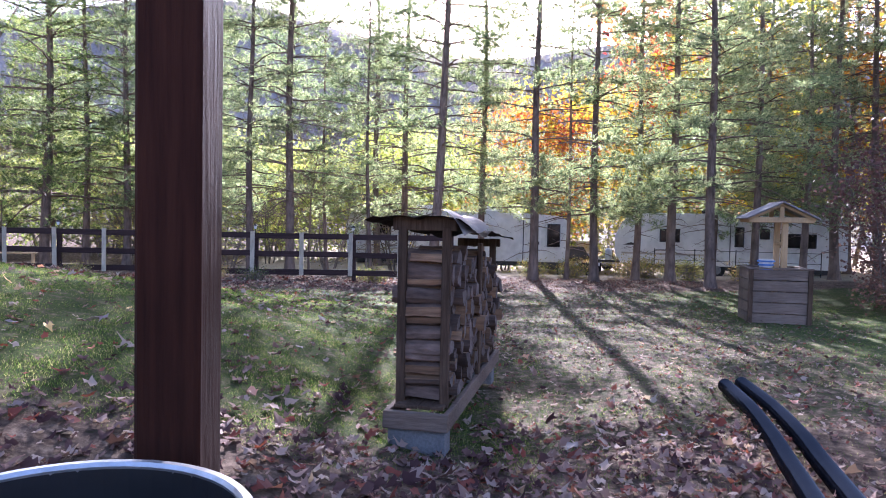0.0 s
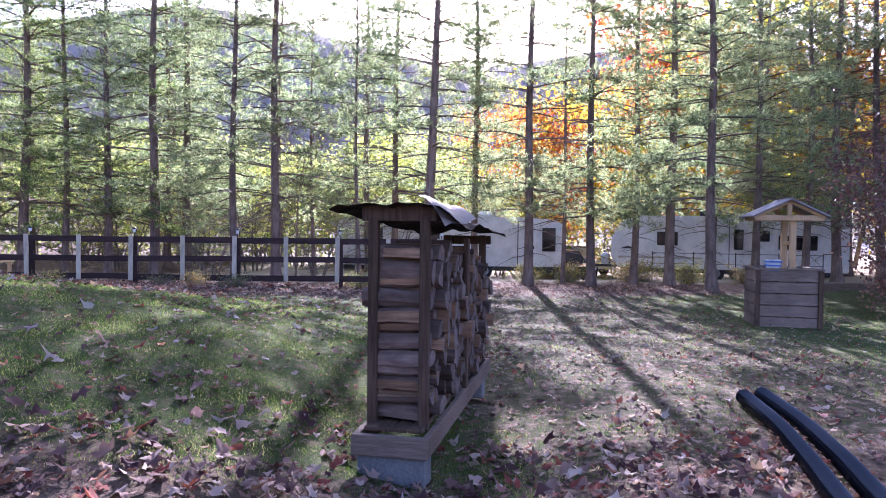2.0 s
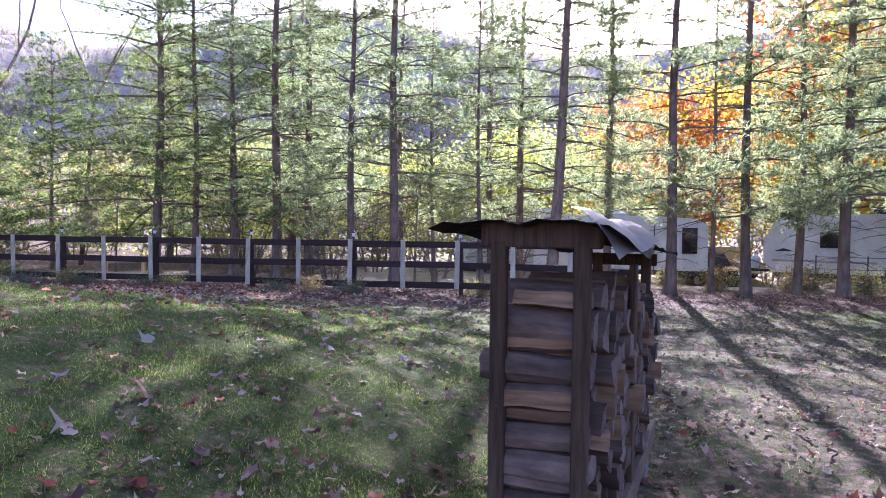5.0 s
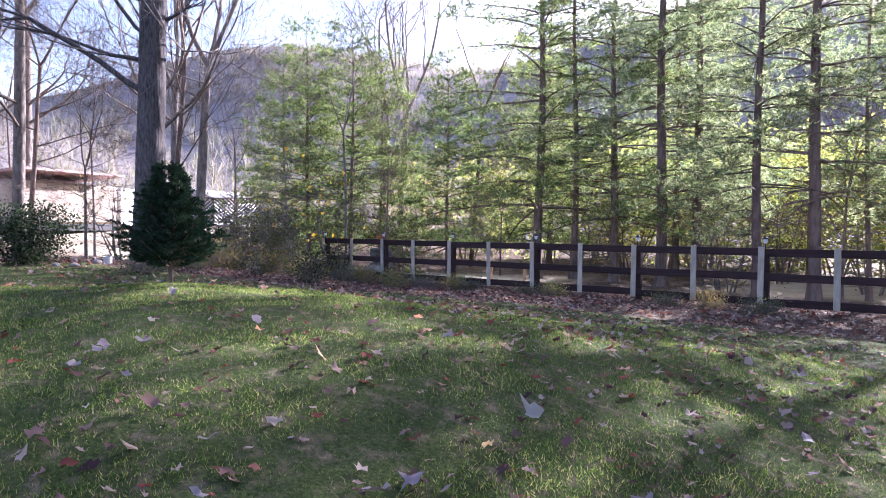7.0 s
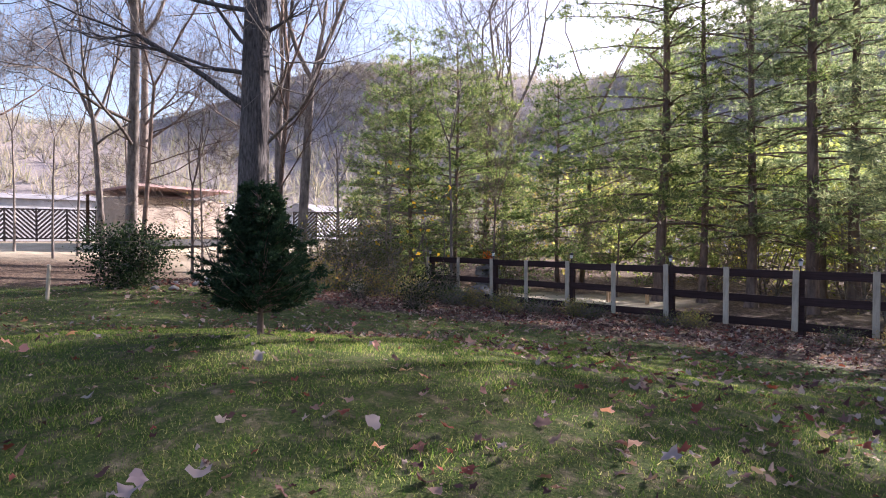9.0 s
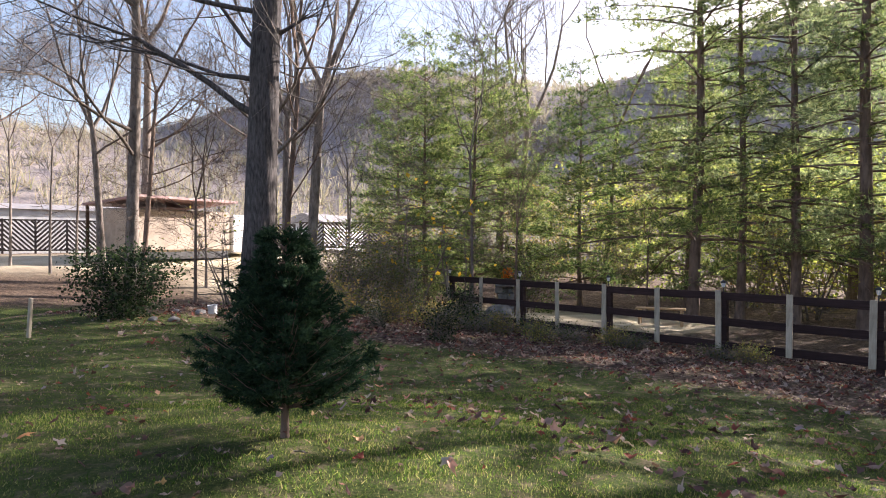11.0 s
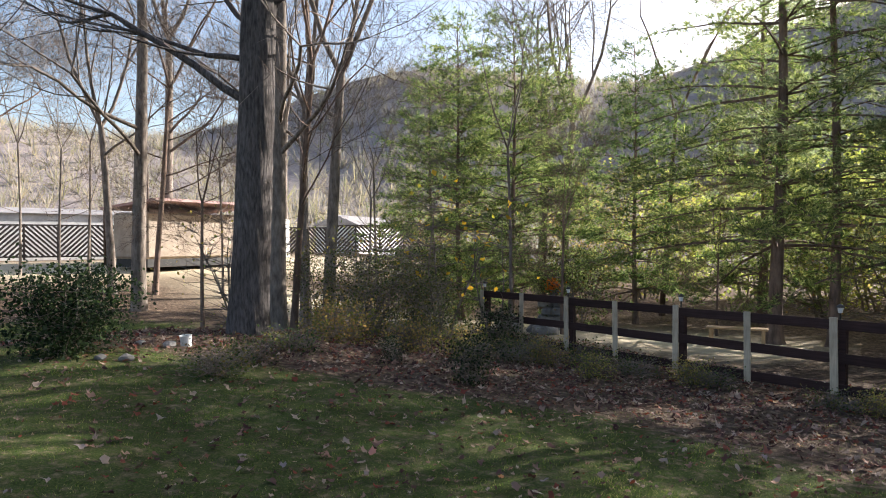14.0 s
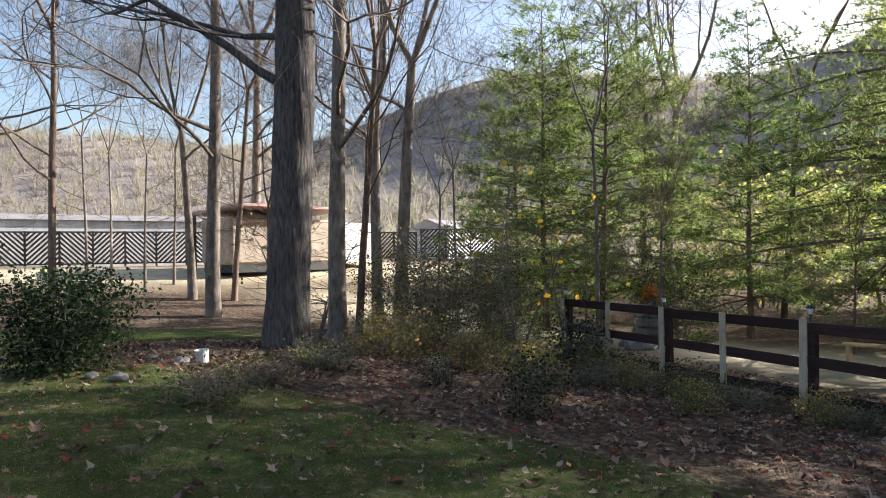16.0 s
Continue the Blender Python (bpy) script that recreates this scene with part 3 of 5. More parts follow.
def place(ob, spots, group=""):
    """Puts a thing at the first spot and copies of it at the others: x, y, turn, scale."""
    if group:
        tagged(ob, group=group)
    first = spots[0]
    for x, y, turn, s in spots[1:]:
        c = copy_thing(ob, pose(x, y, ground_z(x, y) - 0.02, 0, 0, turn))
        c.scale = (s, s, s)
    x, y, turn, s = first
    ob.matrix_basis = pose(x, y, ground_z(x, y) - 0.02, 0, 0, turn)
    ob.scale = (s, s, s)


TALL = "tall white pine with bare lower trunk and airy needles"
G = "pines behind the fence"
place(pine(TALL, 11, 16.0, 0.15, 2.4, 2.6, 4.2, 8, 6, 1.0), [(-8.5, 23.8, 70, 1.05), (2.8, 19.4, 200, 0.95), (7.2, 19.8, 10, 1.0), (13.9, 22.5, 90, 1.05), (-2.6, 28.5, 140, 1.0), (19.5, 24.5, 30, 1.1), (22.5, 22.0, 200, 1.0), (20.6, 20.0, 120, 0.95)], G)
place(pine(TALL, 12, 15.0, 0.125, 2.8, 2.4, 4.2, 8, 6, 1.0), [(-12.3, 22.9, 30, 1.0), (-5.6, 19.1, 200, 0.9), (1.5, 21.8, 100, 1.0), (6.3, 20.6, 300, 0.95), (10.4, 21.0, 20, 1.05), (-17.5, 30.0, 0, 1.1), (17.5, 27.5, 140, 1.15), (10.8, 25.4, 310, 1.1)], G)
place(pine(TALL, 13, 17.0, 0.165, 2.6, 2.8, 4.2, 8, 6, 1.0), [(-9.1, 22.2, 0, 1.0), (-0.2, 20.2, 50, 1.0), (7.6, 17.8, 160, 0.9), (15.8, 23.0, 220, 1.0), (-12.0, 31.0, 100, 1.0), (18.2, 21.2, 20, 0.95)], G)
# the last pine here is added to shade the ground by the porch
place(pine(TALL, 14, 14.5, 0.13, 2.2, 2.5, 4.2, 8, 6, 1.0), [(-4.6, 19.7, 10, 1.1), (4.7, 19.4, 250, 1.0), (12.3, 21.5, 130, 0.95), (16.2, 20.0, 60, 0.95), (-6.5, 29.0, 10, 1.1), (-10.2, 26.5, 200, 1.05), (14.0, 28.0, 20, 1.2), (-1.3, 23.4, 40, 1.05)], G)
place(pine("slender young white pine with a thin trunk", 15, 11.0, 0.07, 2.6, 1.6, 3.4, 7, 7, 1.0), [(-2.2, 20.6, 0, 1.0), (4.0, 20.3, 80, 1.0), (9.0, 21.5, 150, 1.05), (-3.8, 21.8, 30, 0.95)], "slender pines behind the fence")
place(pine("young white pine, green down to the ground", 16, 9.6, 0.1, 0.4, 3.0, 4.4, 8, 7, 0.8, 0.6, "sunlit_needles"), [(-20.4, 20.4, 0, 1.0), (-22.3, 19.9, 80, 1.02), (-25.5, 21.2, 160, 0.95), (-18.2, 23.5, 40, 0.9), (-15.6, 26.0, 250, 0.95), (-22.5, 24.0, 300, 1.0)], "young pines by the fence end")
place(pine("broad white pine with low sunlit sweeping boughs", 17, 16.0, 0.17, 2.0, 4.7, 4.2, 8, 8, 1.05, 0.28, "sunlit_needles"), [(-13.4, 22.4, 20, 1.0), (-10.85, 22.8, 265, 0.85)], "broad pines by the gravel drive")


def spruce(label, seed, height, width):
    rng = np.random.default_rng(seed)
    tree = thing("spruce_tree", label, "tree")
    v, f = tubes([[(Vector((0, 0, -0.1)), 0.04), (Vector((0, 0, 0.3)), 0.03), (Vector((0.01, 0, height * 0.6)), 0.018), (Vector((0, 0.01, height)), 0.004)]], 8)
    raw_part("trunk", v, f, M["pine_bark"], tree, smooth=True)
    boughs, tp, td = [], [], []
    z = 0.27
    while z < height * 0.97:
        s = z / height
        n = 9 if s < 0.8 else 6
        for i in range(n):
            a = 6.28 * i / n + rng.uniform(0, 1.2)
            ln = width * 0.5 * (1 - s) ** 1.1 * rng.uniform(0.65, 1.2) * (0.8 if s < 0.18 else 1.0) + 0.05
            pts = [Vector((math.cos(a) * ln * u, math.sin(a) * ln * u, z + ln * (0.1 * u + (0.25 + 0.4 * s) * u * u))) for u in (0, 0.35, 0.7, 1.0)]
            boughs.append([(p, 0.009 * (1 - 0.8 * k / 3)) for k, p in enumerate(pts)])
            for j in range(int(9 * ln / (width * 0.5)) + 3):
                u = rng.uniform(0.15, 1.0)
                q = Vector((math.cos(a) * ln * u, math.sin(a) * ln * u, z + ln * (0.1 * u + (0.25 + 0.4 * s) * u * u)))
                sd = a + rng.choice([-1, 1]) * rng.uniform(0.3, 1.1)
                tw = Vector((math.cos(sd), math.sin(sd), rng.uniform(0.0, 0.5))) * 0.17 * (1.2 - u * 0.6)
                for w in (0.2, 0.5, 0.8, 1.0):
                    tp.append(q + tw * w)
                    td.append(tw.normalized())
        z += rng.uniform(0.045, 0.07)
    tp += [Vector((0, 0, height - 0.02 * k)) for k in range(5)]
    td += [Vector((0, 0, 1))] * 5
    v, f = tubes(boughs, 3)
    tagged(raw_part("branchwork", v, f, M["pine_bark"], tree), kind="stuff")
    tl = rng.uniform(0.04, 0.065, len(tp))
    v, f = blades(np.array(tp), np.array(td), tl, tl * 0.2, rng, 15, 1.3)
    tagged(raw_part("crown", v, f, M["spruce"], tree, "dense dark needles"), kind="stuff")
    return tree


place(spruce("small dark green spruce on the lawn", 5, 1.66, 1.62), [(-6.87, 5.84, 0, 0.63)])

# bare hardwoods by the lawn's end and in the dip beyond it
D = "bare hardwoods in the dip"
place(bare_tree("big oak with grey furrowed bark and no leaves", 21, 19, 0.335, "oak_bark", 4, 0.66, 0.5, (0.01, 0.02), "oak_tree", 0.3, 0.25,
                [(3.9, 229, 0.6, 3.4, 0.085), (4.7, 222, 0.15, 2.8, 0.06), (6.1, 235, 0.1, 3.4, 0.06), (5.6, 49, 0.15, 0.8, 0.06), (5.2, 205, 0.7, 2.8, 0.055), (6.9, 60, 0.5, 2.4, 0.05)]), [(-16.82, 10.58, 0, 1.0)])
place(bare_tree("leafless hardwood, trunk sunlit on one side", 22, 20, 0.24, "pale_bark", 5, 0.5, 0.5, (0.012, 0), "bare_tree", 0.45), [(-20.2, 12.7, 40, 0.85), (-28.3, 11.7, 0, 1.0), (-40, 16, 60, 1.1), (-39, 4, 140, 1.0)], D)
place(bare_tree("leafless forked hardwood with a reddish trunk", 23, 18, 0.19, "pale_bark", 5, 0.38, 0.35, (0.02, 0.02), "bare_tree", 0.35), [(-22.8, 15.4, 0, 1.05), (-24.0, 15.3, 100, 0.95), (-25.4, 28.3, 10, 1.1), (-28.8, 30.5, 40, 1.1), (-44, 24, 90, 1.2), (-31.4, 11.6, 200, 0.85)], D)
place(bare_tree("slender dark leafless hardwood", 26, 15, 0.11, "pine_bark", 5, 0.5, 0.5, (0.08, 0.03), "bare_tree", 0.4), [(-21.4, 13.65, 20, 0.9), (-28.7, 7.4, 0, 1.05), (-31.0, 12.9, 100, 1.0), (-19.0, 26.0, 60, 0.9)], D)
place(bare_tree("thin leafless tree with fine twigs", 24, 10, 0.06, "pale_bark", 5, 0.55, 0.5, (0, 0), "bare_tree", 0.6), [(-36.7, 8.5, 0, 1.0), (-35.7, 9.3, 60, 0.9), (-33.6, 10.3, 200, 0.9), (-34.4, 11.4, 120, 0.95), (-37.9, 14.5, 30, 1.1), (-25.5, 18.8, 300, 0.9), (-17.0, 17.0, 10, 0.8), (-2.5, 22.5, 10, 0.6), (-20.0, 15.0, 150, 0.6), (-30, 15, 10, 0.9)], "thin bare trees")
place(bare_tree("dark thin leafless tree with level branches", 25, 7, 0.06, "pine_bark", 5, 0.5, 0.7, (0, 0), "bare_tree", 0.8), [(-24.5, 12.4, 0, 1.0), (-15.0, 22.5, 70, 0.6), (-4.2, 21.0, 10, 0.7), (-17.2, 19.0, 30, 0.75)], "thin bare trees")

# autumn colour behind the pines
place(leafy_tree("yellow-leaved autumn tree behind the trailers", 31, 7.0, 5.0, "autumn_yellow", 3, 4200, 0.2), [(12, 36, 0, 1.2), (17.5, 31, 70, 1.0), (22, 30, 10, 1.2), (17.0, 36.5, 220, 1.9), (9.5, 38, 140, 1.4)], "autumn trees behind the trailers")
place(leafy_tree("orange-leaved autumn tree behind the trailers", 32, 8.0, 5.0, "autumn_orange", 3, 4200, 0.2), [(6.2, 37, 0, 1.0), (19.5, 27, 90, 1.2), (21.0, 34.0, 200, 2.0), (26.5, 30.0, 280, 1.9), (15.5, 43.0, 150, 2.1), (4.0, 41, 20, 1.2), (15, 39, 10, 1.4)], "autumn trees behind the trailers")
place(leafy_tree("yellow-green autumn tree behind the fence", 33, 6.0, 5.5, "green_yellow", 4, 4200, 0.2), [(-2.5, 38, 0, 1.2), (2.0, 40, 70, 1.2), (-9, 40, 10, 1.0), (-16, 42, 100, 1.2)], "autumn trees behind the trailers")
place(leafy_tree("dark red-leaved tall shrub near the well", 34, 4.5, 3.5, "autumn_red", 5, 3200, 0.12, 0.0), [(9.3, 12.6, 0, 0.55), (10.2, 13.6, 60, 0.75), (11.6, 14.6, 0, 1.0), (13.2, 15.0, 120, 1.2)], "red shrubs by the well")

# evergreen and dry shrubs
place(leafy_tree("large dark rhododendron at the lawn's edge", 41, 1.6, 1.8, "shrub", 11, 6500, 0.075, 0.0, "evergreen_shrub"), [(-15.4, 7.6, 0, 0.7)], "rhododendrons")
place(leafy_tree("low dark evergreen shrub in the leaf bed", 46, 0.9, 0.8, "shrub", 12, 1000, 0.055, 0.0, "evergreen_shrub"), [(-12.65, 12.0, 20, 0.8), (-14.3, 11.9, 200, 0.5), (-15.6, 15.2, 80, 1.0)], "low evergreen shrubs")
place(leafy_tree("light green shrub under the trees", 42, 2.4, 2.0, "vine", 7, 2400, 0.06, 0.0, "evergreen_shrub"), [(-18.2, 15.4, 0, 0.8), (-20.0, 16.5, 60, 1.0), (-21.5, 14.6, 10, 0.9), (-18.0, 20.5, 10, 1.0), (-17.4, 13.4, 120, 0.7), (-18.9, 14.0, 220, 0.85), (-16.7, 14.6, 300, 0.6)], "green shrubs under the trees")
place(leafy_tree("clump of dry yellow weeds", 43, 0.6, 1.0, "weeds", 11, 1300, 0.042, 0.0, "weeds", "pale_bark"), [(-16.2, 12.0, 0, 1.2), (-16.9, 12.6, 70, 1.2), (-14.6, 13.6, 20, 1.0), (-15.4, 13.0, 120, 1.0), (-13.9, 14.9, 10, 0.8), (-11.5, 15.6, 10, 0.7), (-8.9, 15.7, 50, 0.6), (-5.5, 15.6, 20, 0.6), (-1.8, 16.4, 80, 0.7), (4.5, 21.5, 10, 1.1), (6.5, 21.8, 60, 1.1), (8.2, 21.0, 30, 1.2), (7.2, 22.4, 10, 1.3), (10, 21.0, 80, 1.0), (3.2, 21.8, 0, 1.0), (-12.6, 14.6, 10, 0.7)], "weeds at the edges")
place(leafy_tree("grey brush with few dry leaves", 44, 2.6, 2.4, "weeds", 8, 260, 0.07, 0.0, "brush", "pale_bark"), [(-7.0, 21.5, 0, 1.0), (-11.5, 25.5, 50, 1.3), (-4.0, 24.0, 10, 1.1), (-9.5, 27, 100, 1.3), (-6.8, 26, 70, 1.4), (-14.5, 28, 0, 1.3), (-19.5, 14.8, 10, 1.0), (-17.8, 14.0, 100, 0.8), (-22.5, 12.8, 70, 1.2), (-1.5, 24.0, 20, 1.2)], "brush behind the fence")
place(leafy_tree("pale yellow-green brush lit from behind", 47, 4.2, 4.2, "green_yellow", 6, 3000, 0.13, 0.0, "brush"), [(-6.0, 30.0, 0, 1.0), (-10.5, 31.5, 50, 1.1), (-15.0, 33.0, 10, 1.1), (-20.0, 34.0, 100, 1.2), (-2.8, 34.5, 70, 1.0), (3.4, 34.5, 0, 1.1), (9.5, 33.0, 30, 0.9), (-25.0, 36.0, 10, 1.3), (-12.5, 34.0, 200, 1.3), (-8.0, 33.2, 150, 1.3), (-4.4, 33.0, 260, 1.3), (-17.5, 35.5, 320, 1.4), (-0.4, 36.5, 40, 1.4), (6.0, 36.0, 220, 1.3), (12.5, 33.5, 120, 1.2)], "brush behind the pines")
place(leafy_tree("tan dry brush lit from behind", 48, 4.6, 4.4, "weeds", 7, 2600, 0.12, 0.0, "brush"), [(-8.2, 34.0, 0, 1.1), (-12.8, 36.0, 50, 1.2), (-18.0, 37.0, 10, 1.2), (-4.5, 37.0, 100, 1.1), (-23.0, 31.0, 70, 1.1), (-28.0, 33.0, 0, 1.2), (-30.0, 26.0, 40, 0.9)], "brush behind the pines")
place(leafy_tree("low green vines and weeds along the fence", 49, 0.42, 1.3, "vine", 12, 620, 0.05, 0.0, "weeds"), [(-15.9, 15.6, 0, 1.0), (-14.9, 15.4, 60, 0.9), (-13.7, 15.7, 120, 0.9), (-12.5, 15.5, 20, 0.8), (-11.2, 15.7, 200, 0.7), (-9.4, 15.6, 80, 0.6), (-6.3, 15.7, 10, 0.6), (-4.6, 15.6, 150, 0.7), (-14.2, 14.4, 30, 0.8), (-0.6, 15.8, 70, 0.8), (-13.6, 8.9, 0, 0.8), (-14.3, 9.6, 40, 0.7), (-15.1, 10.6, 90, 0.8)], "green weeds at the edges")
place(leafy_tree("thin sapling with a few large yellow leaves", 50, 3.6, 1.6, "autumn_yellow", 3, 34, 0.15, 0.35, "sapling", "pale_bark"), [(-17.2, 15.1, 0, 1.0), (-16.4, 15.9, 120, 0.85)], "saplings by the fence end")


# ---- board fence with pale battens over the rail joints ----
FX, FY, STEP, TOP = -16.9, 16.0, 1.22, 1.71


def build_fence():
    rng = random.Random(4)
    fence = thing("fence", "three-rail dark brown board fence with pale upright battens", "fence", pose(FX, FY, 0))
    tall, low = box(0.1, 0.1, 1.75, bevel=0.008), box(0.105, 0.022, 1.06, bevel=0.004)
    post0 = part("post", tall, M["rail"], fence, "dark square fence post")
    bat0 = part("batten", low, M["batten"], fence, "weathered pale upright board")
    rail0 = part("rail", box(STEP * 2 - 0.006, 0.024, 0.14, bevel=0.004), M["rail"], fence, "dark painted fence rail")
    first = [True, True, True]

    def put(ob, i, m):
        o = ob if first[i] else ob.copy()
        if not first[i]:
            scene.collection.objects.link(o)
        first[i] = False
        o.matrix_basis = m
    for i in range(15):
        x = i * STEP + (0.07 if i < 3 else 0)
        if i % 2 == 0:
            put(post0, 0, pose(x + 0.08, 0.065, TOP - 0.03 - 0.875 + rng.uniform(-0.02, 0.02), rng.uniform(-1, 1), rng.uniform(-1, 1)))
        put(bat0, 1, pose(x, -0.026, TOP - 0.53 + rng.uniform(-0.012, 0.012), 0, rng.uniform(-0.8, 0.8)))
    for i in range(0, 14, 2):
        for h in (1.62, 1.16, 0.73):
            put(rail0, 2, pose((i + 1) * STEP, 0, h + rng.uniform(-0.012, 0.012), rng.uniform(-1, 1), rng.uniform(-0.45, 0.45)))
    stub = part("rail", box(0.3, 0.024, 0.14), M["rail"], fence)
    stub.matrix_basis = pose(14 * STEP + 0.2, 0, 0.73)


build_fence()


def solar_lamp():
    lamp = thing("solar_lamp", "small black solar lamp with a white lens on a fence post", "lamp", group="lamps on the fence")
    part("stem", cyl(0.012, 0.012, 0.1, (0, 0, 0.05), seg=8), M["lamp_plastic"], lamp)
    part("lens", cyl(0.026, 0.04, 0.075, (0, 0, 0.135), seg=8), M["lamp_white"], lamp, "frosted white lens")
    part("cap", lathe([(0.0, 0.225), (0.03, 0.21), (0.055, 0.18), (0.055, 0.172), (0.0, 0.172)], 10), M["lamp_plastic"], lamp, "black cap")
    return lamp


lamp = solar_lamp()
for i in range(2, 15, 2):
    copy_thing(lamp, pose(FX + i * STEP + 0.05, FY + 0.06, TOP - 0.03 + 0.0, 0, 0, 20 * i))
lamp.matrix_basis = pose(FX + 0.06, FY + 0.065, TOP - 0.03)

# ---- woodpile ----
RACK = pose(-0.342, 3.70, 0.465, 0, 0, -13.6) @ Matrix.Scale(0.88, 4)          # middle of the near end, y along the pile
LENGTH, WIDE = 2.75, 0.42


def build_rack():
    rack = thing("firewood_rack", "weathered lumber firewood rack with a bent sheet roof, on concrete blocks", "firewood rack", RACK)
    for y in (0.19, LENGTH - 0.06):
        for x in (-WIDE / 2 + 0.03, WIDE / 2 - 0.03):
            part("upright", box(0.07, 0.05, 1.44 if y < 1 else 1.3, (x, y - 0.04, 0.31 + (0.72 if y < 1 else 0.65))), M["old_wood"], rack)
    part("upright", box(0.042, 0.09, 1.28, (WIDE / 2 + 0.024, LENGTH * 0.52, 0.31 + 0.64)), M["old_wood"], rack)
    for x in (-WIDE / 2 - 0.03, WIDE / 2 + 0.03):
        part("sill", box(0.045, LENGTH, 0.14, (x, LENGTH / 2 - 0.02, 0.245)), M["old_board"], rack)
    part("sill", box(WIDE + 0.10, 0.045, 0.14, (0, -0.045, 0.245)), M["old_board"], rack)
    part("sill", box(WIDE + 0.10, 0.045, 0.14, (0, LENGTH + 0.01, 0.245)), M["old_board"], rack)
    for i in range(4):
        part("slat", box(0.1, LENGTH - 0.06, 0.03, (-0.15 + 0.1 * i, LENGTH / 2, 0.33)), M["old_wood"], rack)
    part("crossbeam", box(0.52, 0.045, 0.11, (0, 0.15, 1.772)), M["old_wood"], rack)
    part("crossbeam", box(0.5, 0.045, 0.09, (0, LENGTH, 1.56)), M["old_wood"], rack)
    # a crumpled sheet, higher at the near end, its long edge folded down
    bm, rng = bmesh.new(), random.Random(6)
    nx, ny = 12, 18
    grid = []
    for j in range(ny + 1):
        row = []
        for i in range(nx + 1):
            u, v = i / nx, j / ny
            x = -0.48 + 0.86 * u + 0.02 * math.sin(9 * v)
            y = -0.01 + 0.1 * max(0, 0.6 - u) + (LENGTH + 0.2) * v + 0.02 * math.sin(11 * u)
            z = 1.835 - 0.19 * v + 0.012 * math.sin(9 * u + 5 * v) + 0.01 * math.sin(23 * u - 6 * v) + rng.uniform(-0.012, 0.012)
            if u > 0.75:
                z -= (u - 0.75) * 0.5 * (0.35 + 0.65 * math.sin(3.14 * min(1, v * 2.2 + 0.1)))
            if u < 0.3:
                z -= (0.3 - u) * 0.17
            row.append(bm.verts.new((x, y, z)))
        grid.append(row)
    for j in range(ny):
        for i in range(nx):
            bm.faces.new((grid[j][i], grid[j][i + 1], grid[j + 1][i + 1], grid[j + 1][i]))
    bmesh.ops.solidify(bm, geom=bm.faces[:], thickness=0.008)
    part("roof_sheet", bm, M["roofing"], rack, "dark crumpled roofing sheet")
    bm = bmesh.new()
    g = [[bm.verts.new((0.16 + 0.19 * u + 0.08 * v, -0.03 + 0.75 * v, 1.885 - 0.05 * v - 0.2 * u * u * (1 - 0.5 * v) + 0.012 * math.sin(8 * v))) for u in np.linspace(0, 1, 5)] for v in np.linspace(0, 1, 7)]
    for a, b in zip(g, g[1:]):
        for i in range(4):
            bm.faces.new((a[i], a[i + 1], b[i + 1], b[i]))
    bmesh.ops.solidify(bm, geom=bm.faces[:], thickness=0.006)
    part("flap", bm, M["tin"], rack, "pale bent metal flap")
    for y in (0.08, LENGTH - 0.2):
        block = thing("concrete_block", "grey concrete block under the firewood rack", "concrete block", RACK @ pose(0, y, 0.07), group="blocks under the rack")
        bm = box(0.46, 0.2, 0.21)
        part("body", bm, M["block"], block)


def log_mesh(seed):
    """One split billet, 0.42 m long along x; slots: bark, split face, cut end."""
    rng = random.Random(seed)
    kind = seed % 4
    n = 9
    r = 0.068
    if kind == 0:
        ring = [(r * 0.95 * math.cos(6.283 * k / n) * rng.uniform(0.9, 1.08), r * 0.95 * math.sin(6.283 * k / n) * rng.uniform(0.9, 1.08), 0) for k in range(n)]
    elif kind == 1:
        ring = [(1.2 * r * math.cos(3.1416 * k / 6), 1.2 * r * math.sin(3.1416 * k / 6) - 0.5 * r, 0) for k in range(7)] + [(-0.3 * r, -0.62 * r, 1), (0.4 * r, -0.55 * r, 1)]
    elif kind == 2:
        ring = [(1.55 * r * math.cos(1.5708 * k / 5) - 0.7 * r, 1.55 * r * math.sin(1.5708 * k / 5) - 0.7 * r, 0) for k in range(6)] + [(-0.75 * r, 0.1 * r, 1), (-0.8 * r, -0.75 * r, 1), (0.1 * r, -0.8 * r, 1)]
    else:
        ring = [(-1.1 * r, -0.6 * r, 1), (0.0, -0.75 * r, 1), (1.15 * r, -0.5 * r, 1), (1.0 * r, 0.3 * r, 0), (0.5 * r, 0.72 * r, 0), (-0.3 * r, 0.78 * r, 0), (-0.9 * r, 0.5 * r, 0)]
    m = len(ring)
    half = 0.21 + rng.uniform(-0.02, 0.025)
    verts, faces, slots = [], [], []
    xs = (-half, -half * 0.4, half * 0.35, half)
    for k, x in enumerate(xs):
        s = 1 + rng.uniform(-0.06, 0.06)
        dy, dz = rng.uniform(-0.007, 0.007), rng.uniform(-0.007, 0.007)
        for a, b, _ in ring:
            verts.append((x + (rng.uniform(-0.008, 0.008) if k in (0, 3) else 0), a * s + dy + rng.uniform(-0.003, 0.003), b * s + dz + rng.uniform(-0.003, 0.003)))
    for k in range(3):
        for i in range(m):
            faces.append((k * m + i, k * m + (i + 1) % m, (k + 1) * m + (i + 1) % m, (k + 1) * m + i))
            slots.append(1 if ring[i][2] or ring[(i + 1) % m][2] else 0)
    faces += [tuple(range(m - 1, -1, -1)), tuple(range(3 * m, 4 * m))]
    slots += [2, 2]
    return verts, faces, slots


